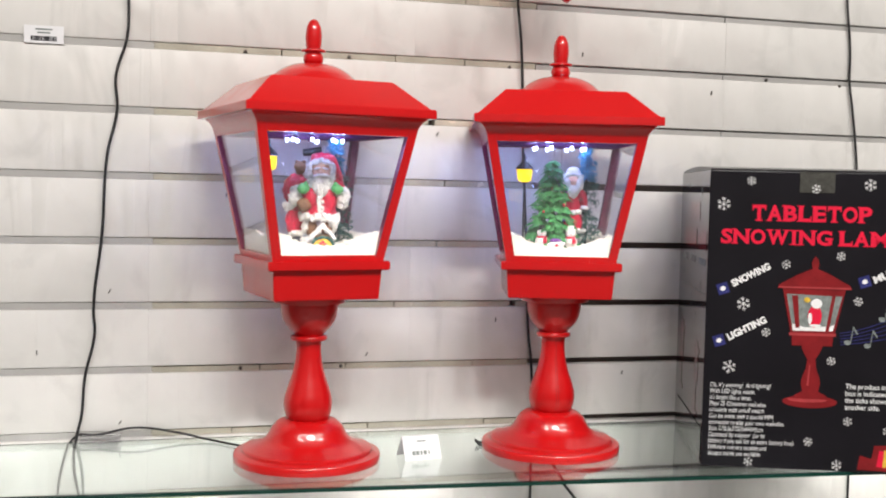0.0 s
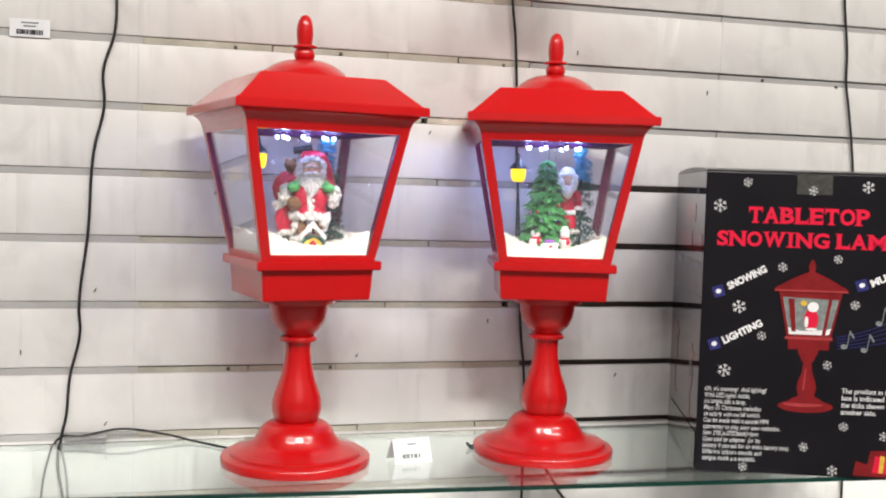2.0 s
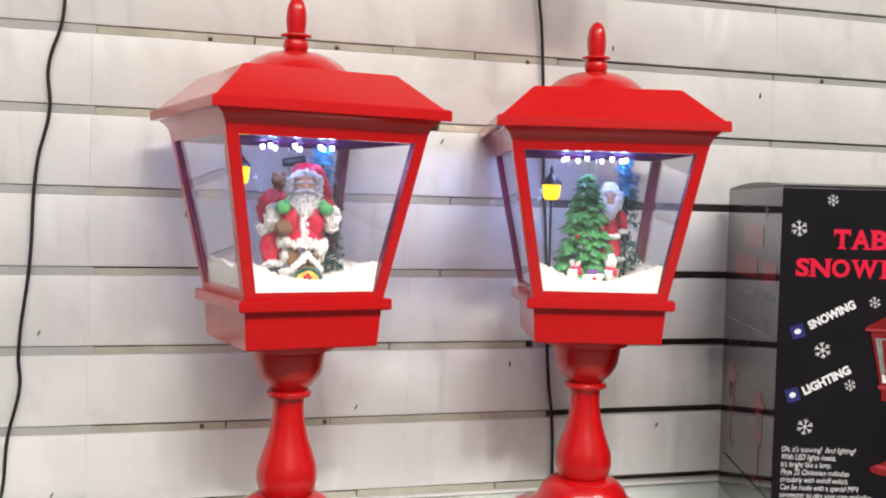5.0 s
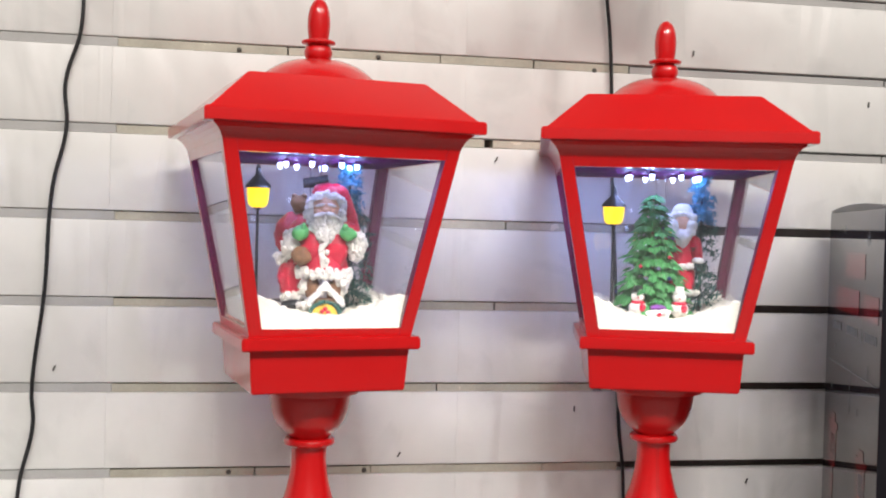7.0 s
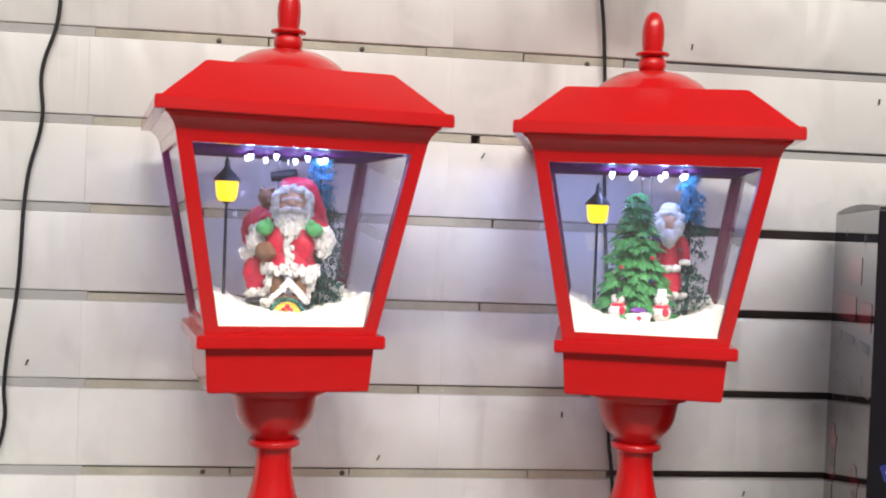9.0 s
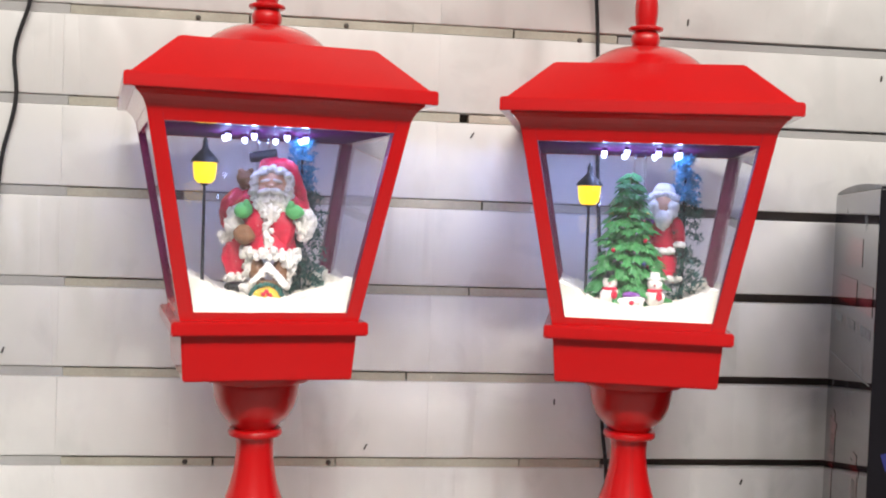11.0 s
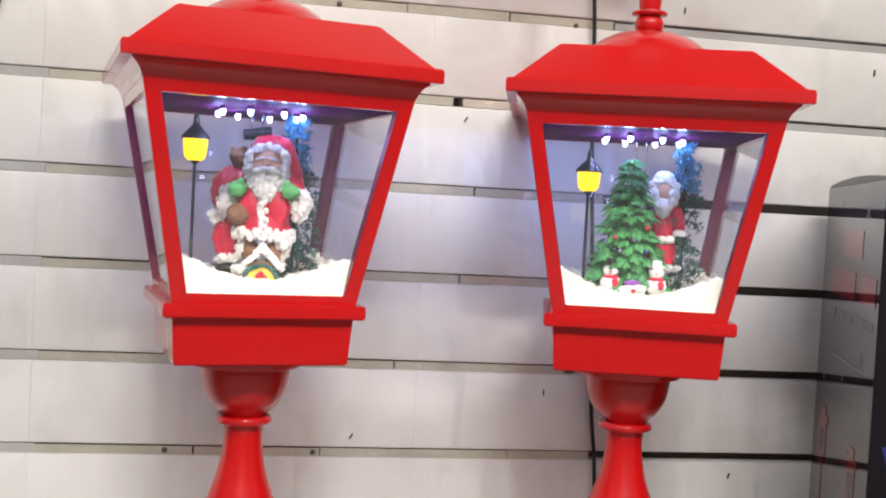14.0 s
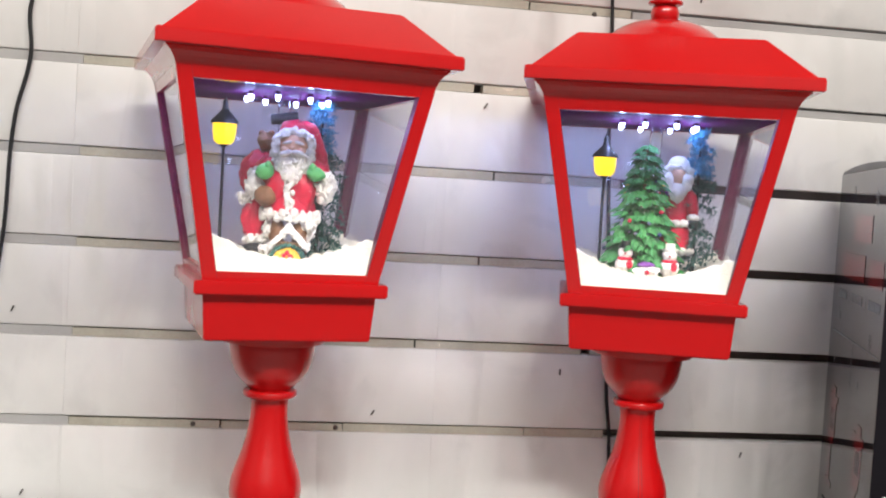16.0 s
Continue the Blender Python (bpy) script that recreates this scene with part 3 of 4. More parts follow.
FLAKES = [(0.055, 0.4215, 7), (0.017, 0.387, 10), (0.223, 0.4185, 9), (0.109, 0.301, 7), (0.186, 0.315, 7), (0.050, 0.242, 10), (0.084, 0.201, 7), (0.033, 0.149, 10), (0.213, 0.250, 7), (0.178, 0.162, 7), (0.205, 0.074, 7), (0.150, 0.042, 7), (0.065, 0.009, 7), (0.192, 0.009, 8), (0.264, 0.278, 7), (0.285, 0.190, 7), (0.262, 0.062, 7), (0.147, 0.4115, 7)]
shared = {}
for x, z, s in FLAKES:
    if s not in shared:
        shared[s] = part("snowflake_print", flake(s / 1000), INK_WHITE, carton, "white printed snowflake")
        shared[s].matrix_basis = on_front(x, z, 4, 0.0008 if z < 0.404 else 0.0012)
    else:
        ob = shared[s].copy()
        scene.collection.objects.link(ob)
        ob.matrix_basis = on_front(x, z, 11 * (x * 97 % 3 - 1), 0.0008 if z < 0.404 else 0.0012)


def flat(name, outlines, m, parent, label=""):
    """A flat print: patches of (material, points), each a little over the one before; the first carries the others."""
    first = None
    for k, (mat, pts) in enumerate(outlines):
        bm = bmesh.new()
        f = bm.faces.new([bm.verts.new((x, y, 0.00012 * k)) for x, y in pts])
        bm.normal_update()
        if f.normal.z < 0:
            f.normal_flip()
        me = bpy.data.meshes.new(name)
        bm.to_mesh(me)
        bm.free()
        me.materials.append(mat)
        ob = new(name if first is None else "print_patch", me)
        if first is None:
            first = tagged(ob, label)
            ob.parent, ob.matrix_basis = parent, m
        else:
            ob.parent = first
    return first


def disc(cx, cy, rx, ry, n=16):
    return [(cx + rx * math.cos(2 * math.pi * i / n), cy + ry * math.sin(2 * math.pi * i / n)) for i in range(n)]


def turned(rows):
    return [(r, z) for r, z in rows] + [(-r, z) for r, z in reversed(rows)]


pic = [(INK_DARKRED, disc(0, 0.007, 0.041, 0.009, 28)), (INK_PINK, disc(-0.004, 0.010, 0.030, 0.004, 20)), (INK_DARKRED, turned([(0.030, 0.011), (0.022, 0.017), (0.012, 0.022), (0.0145, 0.034), (0.013, 0.042), (0.008, 0.054), (0.006, 0.068), (0.009, 0.072), (0.014, 0.081), (0.016, 0.087)])),
       (INK_PINK, [(-0.006, 0.030), (-0.003, 0.030), (-0.001, 0.060), (-0.003, 0.060)]), (INK_DARKRED, turned([(0.030, 0.087), (0.031, 0.101)])), (INK_PINK, turned([(0.035, 0.101), (0.035, 0.105)])), (INK_DARKRED, turned([(0.033, 0.105), (0.047, 0.168)])),
       (INK_GREY, [(-0.030, 0.108), (0.019, 0.108), (0.027, 0.158), (-0.041, 0.160)]), (INK_WHITE, [(-0.030, 0.108), (0.019, 0.108), (0.020, 0.115), (-0.012, 0.113), (-0.031, 0.118)]), (INK_GREY, [(0.024, 0.108), (0.030, 0.109), (0.042, 0.158), (0.032, 0.158)]), (INK_WHITE, [(0.024, 0.108), (0.030, 0.109), (0.032, 0.118), (0.025, 0.115)]),
       (INK_DARKRED, [(-0.026, 0.112), (-0.020, 0.112), (-0.024, 0.158), (-0.033, 0.158)]), (GOLD, disc(-0.010, 0.152, 0.005, 0.004, 10)), (INK_RED, disc(0.002, 0.129, 0.0105, 0.016)), (INK_WHITE, disc(0.004, 0.147, 0.0085, 0.007)), (INK_WHITE, disc(-0.005, 0.126, 0.003, 0.008)), (INK_WHITE, disc(0.003, 0.116, 0.009, 0.002)),
       (INK_DARKRED, turned([(0.055, 0.168), (0.053, 0.173), (0.026, 0.187), (0.012, 0.193), (0.004, 0.196), (0.0055, 0.204), (0.004, 0.209), (0.001, 0.213)])), (INK_PINK, [(-0.054, 0.168), (0.055, 0.168), (0.054, 0.1705), (-0.053, 0.1705)])]
flat("lantern_picture", pic, on_front(0.150, 0.094, 0, 0.0007) @ Matrix.Diagonal((0.95, 1.03, 1, 1)), carton, "printed picture of a red lantern")
for x, z, s in ((0.020, 0.2635, 0.0080), (0.017, 0.187, 0.0080), (0.221, 0.279, 0.0080)):
    flat("icon_print", [(INK_BLUE, [(-s, -s), (s, -s), (s, s), (-s, s)]), (INK_WHITE, disc(0, 0, s * 0.5, s * 0.42))], on_front(x, z, 18, 0.0007), carton, "small blue printed icon")
for k in range(5):
    pts = [(0.006 * i, 0.0042 * k + 0.030 * (i / 19) ** 1.6 * (0.5 + 0.18 * k)) for i in range(19)]
    flat("stave_print", [(INK_BLUE, [(x, y) for x, y in pts] + [(x, y + 0.0011) for x, y in reversed(pts)])], on_front(0.190, 0.186, 4, 0.0007), carton, "blue printed music line")
for x, z in ((0.228, 0.186), (0.247, 0.225), (0.200, 0.190), (0.285, 0.240)):
    flat("note_print", [(INK_GREY, disc(0, 0, 0.0048, 0.0036, 12)), (INK_GREY, [(0.0036, 0), (0.0048, 0), (0.0048, 0.024), (0.0036, 0.024)]), (INK_GREY, [(0.0048, 0.024), (0.012, 0.016), (0.012, 0.013), (0.0048, 0.020)])], on_front(x, z, -8, 0.0011), carton, "pale printed music note")
flat("gift_print", [(INK_DARKRED, [(0.0, 0), (0.075, -0.002), (0.078, 0.036), (0.050, 0.046), (0.026, 0.044), (0.022, 0.020), (0.004, 0.026)]), (INK_RED, [(0.030, 0.006), (0.066, 0.004), (0.068, 0.030), (0.034, 0.036)]), (GOLD, [(0.040, 0.006), (0.047, 0.006), (0.049, 0.036), (0.042, 0.037)])], on_front(0.221, 0.004, 0, 0.0007) @ Matrix.Diagonal((0.9, 0.82, 1, 1)), carton, "printed picture of red gifts")
part("closing_tape", box_mesh(0.127, 0.177, -0.0009, -0.0003, 0.406, BOX_H), TAPE, carton, "clear glossy tape strip")


def side_print(name, mat, y0, y1, z0, z1, label=""):
    """A printed bar on the carton's narrow side: y from its front edge."""
    bm = bmesh.new()
    bm.faces.new([bm.verts.new((-0.0004, y, z)) for y, z in ((y0, z0), (y0, z1), (y1, z1), (y1, z0))])
    return part(name, bm, mat, carton, label)


for y0, y1, z0, z1 in ((0.085, 0.185, 0.360, 0.388), (0.110, 0.235, 0.318, 0.346), (0.015, 0.085, 0.316, 0.344)):
    side_print("side_title_print", SIDE_RED, y0, y1, z0, z1, "faded red printed bar")
for y0, y1 in ((0.205, 0.255), (0.115, 0.175), (0.020, 0.080)):
    for k in range(7):
        w = (y1 - y0) / 7
        side_print("side_word_bar", INK_GREY, y0 + w * k, y0 + w * (k + 0.72), 0.2935 + 0.0008 * (k % 2), 0.3035)
for y in (0.095, 0.190):
    side_print("side_word_bar", INK_GREY, y, y + 0.0015, 0.290, 0.306)
side_print("side_rule", INK_GREY, 0.012, 0.280, 0.2520, 0.2533, "thin pale printed rule")
side_print("side_rule", INK_GREY, 0.1445, 0.1458, 0.2050, 0.2518, "thin pale printed rule")
for y, z in ((0.235, 0.075), (0.075, 0.060)):
    for dy, z0, z1 in ((0.020, 0.0, 0.008), (0.006, 0.008, 0.050), (0.016, 0.050, 0.060), (0.020, 0.060, 0.098), (0.028, 0.098, 0.106), (0.012, 0.106, 0.116)):
        side_print("side_picture", SIDE_RED, y - dy, y + dy, z + z0, z + z1)
    side_print("side_picture_pane", INK_GREY, y - 0.014, y + 0.012, z + 0.066, z + 0.090)
for y, z, s in ((0.20, 0.415, 6), (0.07, 0.405, 9), (0.24, 0.272, 6), (0.06, 0.262, 9), (0.25, 0.222, 5), (0.105, 0.212, 5), (0.19, 0.020, 7)):
    part("snowflake_print", flake(s / 1000), INK_GREY, carton, m=Matrix(((0, 0, -1, -0.0006), (-1, 0, 0, y), (0, 1, 0, z), (0, 0, 0, 1))))
part("side_tape", box_mesh(-0.0012, -0.0007, 0.004, 0.270, 0.004, 0.055), SIDE_TAPE, carton, "creased clear tape along the foot")

# ---- price cards and cables ----


def price_card(m, label):
    card = empty("price_card", m, label, "price tag", "price tags")
    return card


tent = price_card(pose(0.171, -0.190, SHELF, 0, 0, 8), "folded white price card standing on glass shelf")
for s in (-1, 1):
    bm = bmesh.new()
    y = -0.017 if s < 0 else 0.022
    hull(bm, [(-0.029, y, 0), (0.029, y, 0), (0.029, y + 0.0006, 0), (-0.029, y + 0.0006, 0)], [(-0.029, 0, 0.033), (0.029, 0, 0.033), (0.029, 0.0006, 0.033), (-0.029, 0.0006, 0.033)])
    part("front_leaf" if s < 0 else "back_leaf", bm, PAPER, tent)
slope = math.degrees(math.atan2(0.033, 0.017))
for i, w in enumerate((5, 5, 3, 5, 2)):
    part("barcode_bar", box_mesh(-w / 2000, w / 2000, -0.003, 0.003, 0.0002, 0.0006), INK_GREY, tent, m=pose(-0.014 + 0.006 * i, -0.017 + 0.0045, 0.0095, slope) @ pose(0, 0, 0.0))
part("print_bar", box_mesh(-0.007, 0.007, -0.0008, 0.0008, 0.0001, 0.0004), INK_GREY, tent, m=pose(0, -0.005, 0.0255, slope))
tag = price_card(pose(-0.3745, -0.003, 1.7035, 4, 0, 0), "white barcode price tag fixed in the wall groove")
part("card", box_mesh(-0.028, 0.028, -0.0012, 0, -0.013, 0.013), PAPER, tag)
part("clip", box_mesh(-0.026, 0.026, 0.0, 0.012, -0.006, 0.002), GLASS, tag)
for i in range(11):
    w = (3, 2, 4, 2, 3, 2, 4, 3, 2, 3, 2)[i] / 2000
    part("barcode_bar", box_mesh(-w, w, -0.0016, -0.0013, -0.0095, -0.0025), INK_BLACK, tag, m=pose(-0.017 + 0.0034 * i, 0, 0))
for z, w in ((0.0075, 0.012), (0.0025, 0.009)):
    part("print_bar", box_mesh(-w, w, -0.0016, -0.0013, z - 0.0011, z + 0.0011), INK_GREY, tag)

cable_curve("hanging_cable", [(-0.250, -0.006, 2.3), (-0.253, -0.006, 1.766), (-0.255, -0.007, 1.707), (-0.271, -0.006, 1.647), (-0.269, -0.006, 1.596), (-0.283, -0.006, 1.528), (-0.290, -0.006, 1.408), (-0.302, -0.006, 1.289), (-0.300, -0.006, 1.255), (-0.314, -0.006, 1.186), (-0.319, -0.007, 1.125), (-0.325, -0.005, 1.098), (-0.330, -0.004, 1.05), (-0.320, -0.006, 0.98), (-0.329, -0.006, 0.6)], 0.0022, "thin black cable hanging down the slatted wall")
cable_curve("lantern_cable", [(-0.352, -0.006, 0.55), (-0.356, -0.006, 0.95), (-0.343, -0.005, 1.06), (-0.326, -0.010, 1.096), (-0.298, -0.016, 1.098), (-0.240, -0.010, 1.106), (-0.180, -0.014, 1.098), (-0.130, -0.040, 1.0905), (-0.080, -0.090, 1.0895), (-0.040, -0.120, 1.0895)], 0.0018, "thin black cable lying across glass shelf to lantern")
cable_curve("hanging_cable", [(0.362, -0.006, 2.3), (0.369, -0.006, 1.808), (0.377, -0.006, 1.734), (0.381, -0.006, 1.67), (0.386, -0.004, 1.554), (0.392, -0.006, 1.45), (0.404, -0.006, 1.24), (0.410, -0.006, 1.193), (0.414, -0.005, 1.095), (0.414, -0.006, 0.9), (0.406, -0.006, 0.5)], 0.0022, "thin black cable hanging behind lantern on slatted wall")
cable_curve("hanging_cable", [(0.991, -0.006, 2.3), (1.000, -0.006, 1.851), (1.011, -0.006, 1.749), (1.012, -0.006, 1.698), (1.021, -0.006, 1.647), (1.035, -0.006, 1.541), (1.042, -0.006, 1.4), (1.046, -0.006, 0.6)], 0.0022, "thin black cable hanging beside packaging box")
cable_curve("lantern_cable", [(0.300, -0.130, 1.0895), (0.283, -0.125, 1.0900), (0.276, -0.131, 1.095), (0.280, -0.141, 1.0895), (0.290, -0.146, 1.0895)], 0.0018, "end of black lantern cable on glass shelf")
cable_curve("lantern_cable", [(0.40, -0.08, 1.077), (0.395, -0.17, 1.05), (0.45, -0.15, 0.98), (0.52, -0.09, 0.85), (0.53, -0.03, 0.5)], 0.0022, "black cable hanging below glass shelf")

# ---- scenes in the lanterns ----


def street_lamp(at, z, h, label):
    lamp = empty("miniature_street_lamp", pose(at[0], at[1], z), label, "lamp", "miniature street lamps")
    part("pole", lathe([(0.0042, 0), (0.0040, 0.004), (0.0018, 0.007), (0.0015, h * 0.68), (0.0040, h * 0.69), (0.0046, h * 0.70)], 12), BLACK, lamp, smooth=True)
    part("lens", lathe(smooth_profile([(0.0068, h * 0.70), (0.0100, h * 0.725), (0.0114, h * 0.78), (0.0118, h * 0.835)], 3), 16), AMBER, lamp, "glowing amber lens", smooth=True)
    part("cap", lathe([(0.0140, h * 0.832), (0.0135, h * 0.85), (0.0078, h * 0.89), (0.0035, h * 0.92), (0.0026, h * 0.95), (0.0030, h * 0.965), (0.0005, h)], 16), BLACK, lamp, smooth=True)
    return lamp


def leaf(bm, at, way, length, width, mat):
    up = Vector((0, 0, 1))
    side = way.cross(up).normalized() * width
    lift = way.cross(side).normalized() * width * 0.5
    a, b, c = Vector(at), Vector(at) + way * length * 0.55, Vector(at) + way * length
    v = [bm.verts.new(p) for p in (a, b + side, c, b - side, b - lift)]
    for f in (bm.faces.new((v[0], v[1], v[4])), bm.faces.new((v[1], v[2], v[4])), bm.faces.new((v[2], v[3], v[4])), bm.faces.new((v[3], v[0], v[4]))):
        f.material_index = mat


def broad_tree(at, z, h, r, label):
    rng = random.Random(4)
    tree = empty("miniature_christmas_tree", pose(at[0], at[1], z), label, "tree")
    part("trunk", lathe([(0.004, 0), (0.0022, h * 0.6), (0.0008, h * 0.96)], 8), BROWN, tree)
    bm = bmesh.new()
    for k in range(12):
        f = k / 11
        zz, rr = h * (0.07 + 0.90 * f), r * (1 - f) ** 0.8 + 0.007
        count = int(17 * (1 - f) + 7)
        for i in range(count):
            a = 2 * math.pi * (i + rng.random() * 0.7) / count + k
            for q in (1.0, 0.6):
                w = Vector((math.cos(a), math.sin(a), -0.75 + rng.uniform(-0.35, 0.35) + 0.1 * f)).normalized()
                size = rng.uniform(0.8, 1.25) * (1.1 - 0.35 * f)
                root = Vector((rr * q * 0.62 * math.cos(a), rr * q * 0.62 * math.sin(a), zz + rng.uniform(-0.005, 0.005)))
                for turn in (-0.55, 0.0, 0.55):
                    side = Matrix.Rotation(turn, 3, "Z") @ w
                    leaf(bm, root, side, 0.0175 * size * (1.0 if turn == 0 else 0.78), 0.0042 * size, 0)
    part("foliage", bm, PINE, tree)
    for i in range(12):
        f = rng.uniform(0.1, 0.8)
        a = rng.uniform(0, 6.28)
        rr = r * (1 - f) ** 0.85 + 0.004
        bm = bmesh.new()
        bmesh.ops.create_uvsphere(bm, u_segments=8, v_segments=6, radius=0.0022)
        part("bauble", bm, (CLOTH, GOLD, INK_BLUE)[i % 3], tree, smooth=True, m=pose(rr * math.cos(a), rr * math.sin(a), h * (0.05 + 0.9 * f)))
    return tree


def thin_tree(at, z, h, r, label, seed, dense):
    rng = random.Random(seed)
    tree = empty("miniature_tinsel_tree", pose(at[0], at[1], z), label, "tree", "miniature tinsel trees")
    part("trunk", lathe([(0.0022, 0), (0.0012, h * 0.95)], 8), BLACK, tree)
    bm = bmesh.new()
    for k in range(18):
        f = k / 17
        for i in range(10 if f > 0.6 else dense):
            a, base = rng.uniform(0, 6.28), h * (0.08 + 0.90 * f) + rng.uniform(-0.003, 0.003)
            length = r * (1 - 0.45 * f) * rng.uniform(0.45, 1.1)
            for s in range(6):
                d = length * (s + 1) / 6
                p = Vector((d * math.cos(a), d * math.sin(a), base - 0.3 * d))
                for q in range(6 if s > 2 else 3):
                    w = Vector((rng.uniform(-1, 1), rng.uniform(-1, 1), rng.uniform(-0.8, 1.0))).normalized()
                    # top third wears the LED light as its colour
                    leaf(bm, p, w, rng.uniform(0.0040, 0.0070), 0.0011, 1 if f > 0.66 else 0)
    part("foliage", bm, [PINE_DARK, PINE_LED_LIT], tree, "sparse dark green tinsel, tip coloured as if lit by blue LEDs")
    return tree


def tufts(bm, rng, at, size, count, tuft, mat, front=False):
    """Shaggy resin fur: small lumps scattered over an ellipsoid."""
    blob(bm, at, [s * 0.86 for s in size], mat, segs=10, rough=0.0012)
    for k in range(count):
        d = Vector((rng.gauss(0, 1), rng.gauss(0, 1), rng.gauss(0, 1))).normalized()
        if front:
            d.y = -abs(d.y)
        s = tuft * rng.uniform(0.7, 1.3)
        p = Vector(at) + Vector((d.x * size[0], d.y * size[1], d.z * size[2])) * 0.9
        blob(bm, p, (s * 0.75, s * 0.75, s * 1.25), mat, (rng.uniform(-50, 50), rng.uniform(-50, 50), 0), segs=5, rough=0.0005)


def figurine(at, z, turn, label, detailed):
    """A resin figurine as one mesh: coat, trims, beard, hat, mittens."""
    bm = bmesh.new()
    rng = random.Random(3)
    R, W, K, F, G, N = 0, 1, 2, 3, 4, 5
    if detailed:
        # coat, parted in front
        cone(bm, (0, 0.002, 0.060), 0.0250, 0.0170, 0.046, R, rough=0.0016, segs=40)
        for s in (-1, 1):
            blob(bm, (s * 0.0115, -0.010, 0.062), (0.0125, 0.0105, 0.0185), R, (0, s * -8, 0), rough=0.0012)
            blob(bm, (s * 0.0250, -0.002, 0.078), (0.0105, 0.0105, 0.0170), R, (0, -s * 28, 0), rough=0.0012)
            tufts(bm, rng, (s * 0.0325, -0.006, 0.066), (0.0105, 0.0110, 0.0165), 46, 0.0030, W)
            blob(bm, (s * 0.0235, -0.020, 0.0775), (0.0090, 0.0075, 0.0072), G, (0, s * 15, 0), segs=12, rough=0.0008)
            blob(bm, (s * 0.0205, -0.024, 0.0830), (0.0032, 0.0032, 0.0046), G, segs=8)
        for i in range(120):
            a, s = 2 * math.pi * i / 120, rng.uniform(0.0018, 0.0040)
            blob(bm, (0.0258 * math.cos(a) + rng.uniform(-0.001, 0.001), 0.0232 * math.sin(a), 0.0372 + rng.uniform(-0.0036, 0.0030)), (s, s, s * 1.2), W, segs=6, rough=0.0009)
        for i in range(26):
            f = i / 25
            blob(bm, (rng.uniform(-0.0032, 0.0032), -0.0205 - 0.002 * math.sin(f * 3), 0.044 + 0.034 * f), (0.0028, 0.0026, 0.0030), W, segs=6, rough=0.0007)
        blob(bm, (-0.0225, -0.017, 0.0545), (0.0105, 0.0080, 0.0095), N, (0, 20, 0), rough=0.0010)
        # head
        blob(bm, (0.001, -0.003, 0.1020), (0.0155, 0.0140, 0.0150), F, segs=18, rough=0.0003)
        blob(bm, (0.001, -0.0172, 0.1000), (0.0030, 0.0030, 0.0026), F, segs=8)
        for s in (-1, 1):
            blob(bm, (0.001 + s * 0.0080, -0.0148, 0.0985), (0.0042, 0.0030, 0.0034), F, segs=8)
            blob(bm, (0.001 + s * 0.0058, -0.0164, 0.1055), (0.0048, 0.0018, 0.0016), W, (0, s * 14, 0), segs=8)
            blob(bm, (0.001 + s * 0.0058, -0.0185, 0.0955), (0.0072, 0.0034, 0.0030), W, (0, s * 16, 0), segs=10, rough=0.0006)
        tufts(bm, rng, (0.001, -0.012, 0.0855), (0.0185, 0.0085, 0.0110), 80, 0.0030, W, True)
        tufts(bm, rng, (0.001, -0.017, 0.0765), (0.0100, 0.0065, 0.0085), 40, 0.0026, W, True)
        for s in (-1, 1):
            tufts(bm, rng, (0.001 + s * 0.0155, -0.008, 0.0960), (0.0050, 0.0070, 0.0110), 26, 0.0026, W)
        for i in range(110):
            a, s = math.pi * (-0.08 + 1.16 * i / 109), rng.uniform(0.0018, 0.0036)
            blob(bm, (0.001 + (0.0168 + rng.uniform(-0.0015, 0.0015)) * math.cos(a), -0.011 + rng.uniform(-0.003, 0.003), 0.1065 + (0.0098 + rng.uniform(-0.0018, 0.0015)) * math.sin(a)), (s, s * 1.2, s), W, segs=6, rough=0.0008)
        # hat, hanging over to one side
        blob(bm, (0.003, 0.002, 0.1160), (0.0165, 0.0140, 0.0120), R, (0, 14, 0), segs=16, rough=0.0008)
        for i in range(10):
            f = i / 9
            blob(bm, (0.010 + 0.0190 * f ** 0.8, 0.001, 0.1185 - 0.0360 * f ** 1.5), (0.0100 - 0.0035 * f, 0.0095 - 0.003 * f, 0.0095), R, segs=12, rough=0.0007)
        tufts(bm, rng, (0.0300, -0.001, 0.0790), (0.0055, 0.0055, 0.0055), 20, 0.0022, W)
        # sack with toys behind the shoulder
        blob(bm, (-0.0330, 0.014, 0.0760), (0.0175, 0.0140, 0.0215), R, (0, 12, 0), segs=16, rough=0.0022)
        blob(bm, (-0.0335, 0.010, 0.0320), (0.0120, 0.0125, 0.0230), R, segs=16, rough=0.0022)
        tufts(bm, rng, (-0.0440, 0.004, 0.0520), (0.0075, 0.0080, 0.0060), 24, 0.0026, W)
        tufts(bm, rng, (-0.0310, 0.000, 0.0120), (0.0120, 0.0090, 0.0050), 22, 0.0026, W)
        blob(bm, (-0.0260, 0.012, 0.1060), (0.0085, 0.0080, 0.0095), N, rough=0.0014)
        blob(bm, (-0.0310, 0.012, 0.1140), (0.0032, 0.0030, 0.0032), N, segs=8)
        blob(bm, (-0.0215, 0.012, 0.1145), (0.0032, 0.0030, 0.0032), N, segs=8)
        blob(bm, (-0.0160, 0.012, 0.1000), (0.0070, 0.0070, 0.0080), W, rough=0.0010)
        cone(bm, (-0.0100, 0.012, 0.1295), 0.0050, 0.0060, 0.0260, K, (0, 82, 0), segs=18)
        blob(bm, (-0.0300, -0.006, 0.0050), (0.0120, 0.0085, 0.0050), K, segs=12)
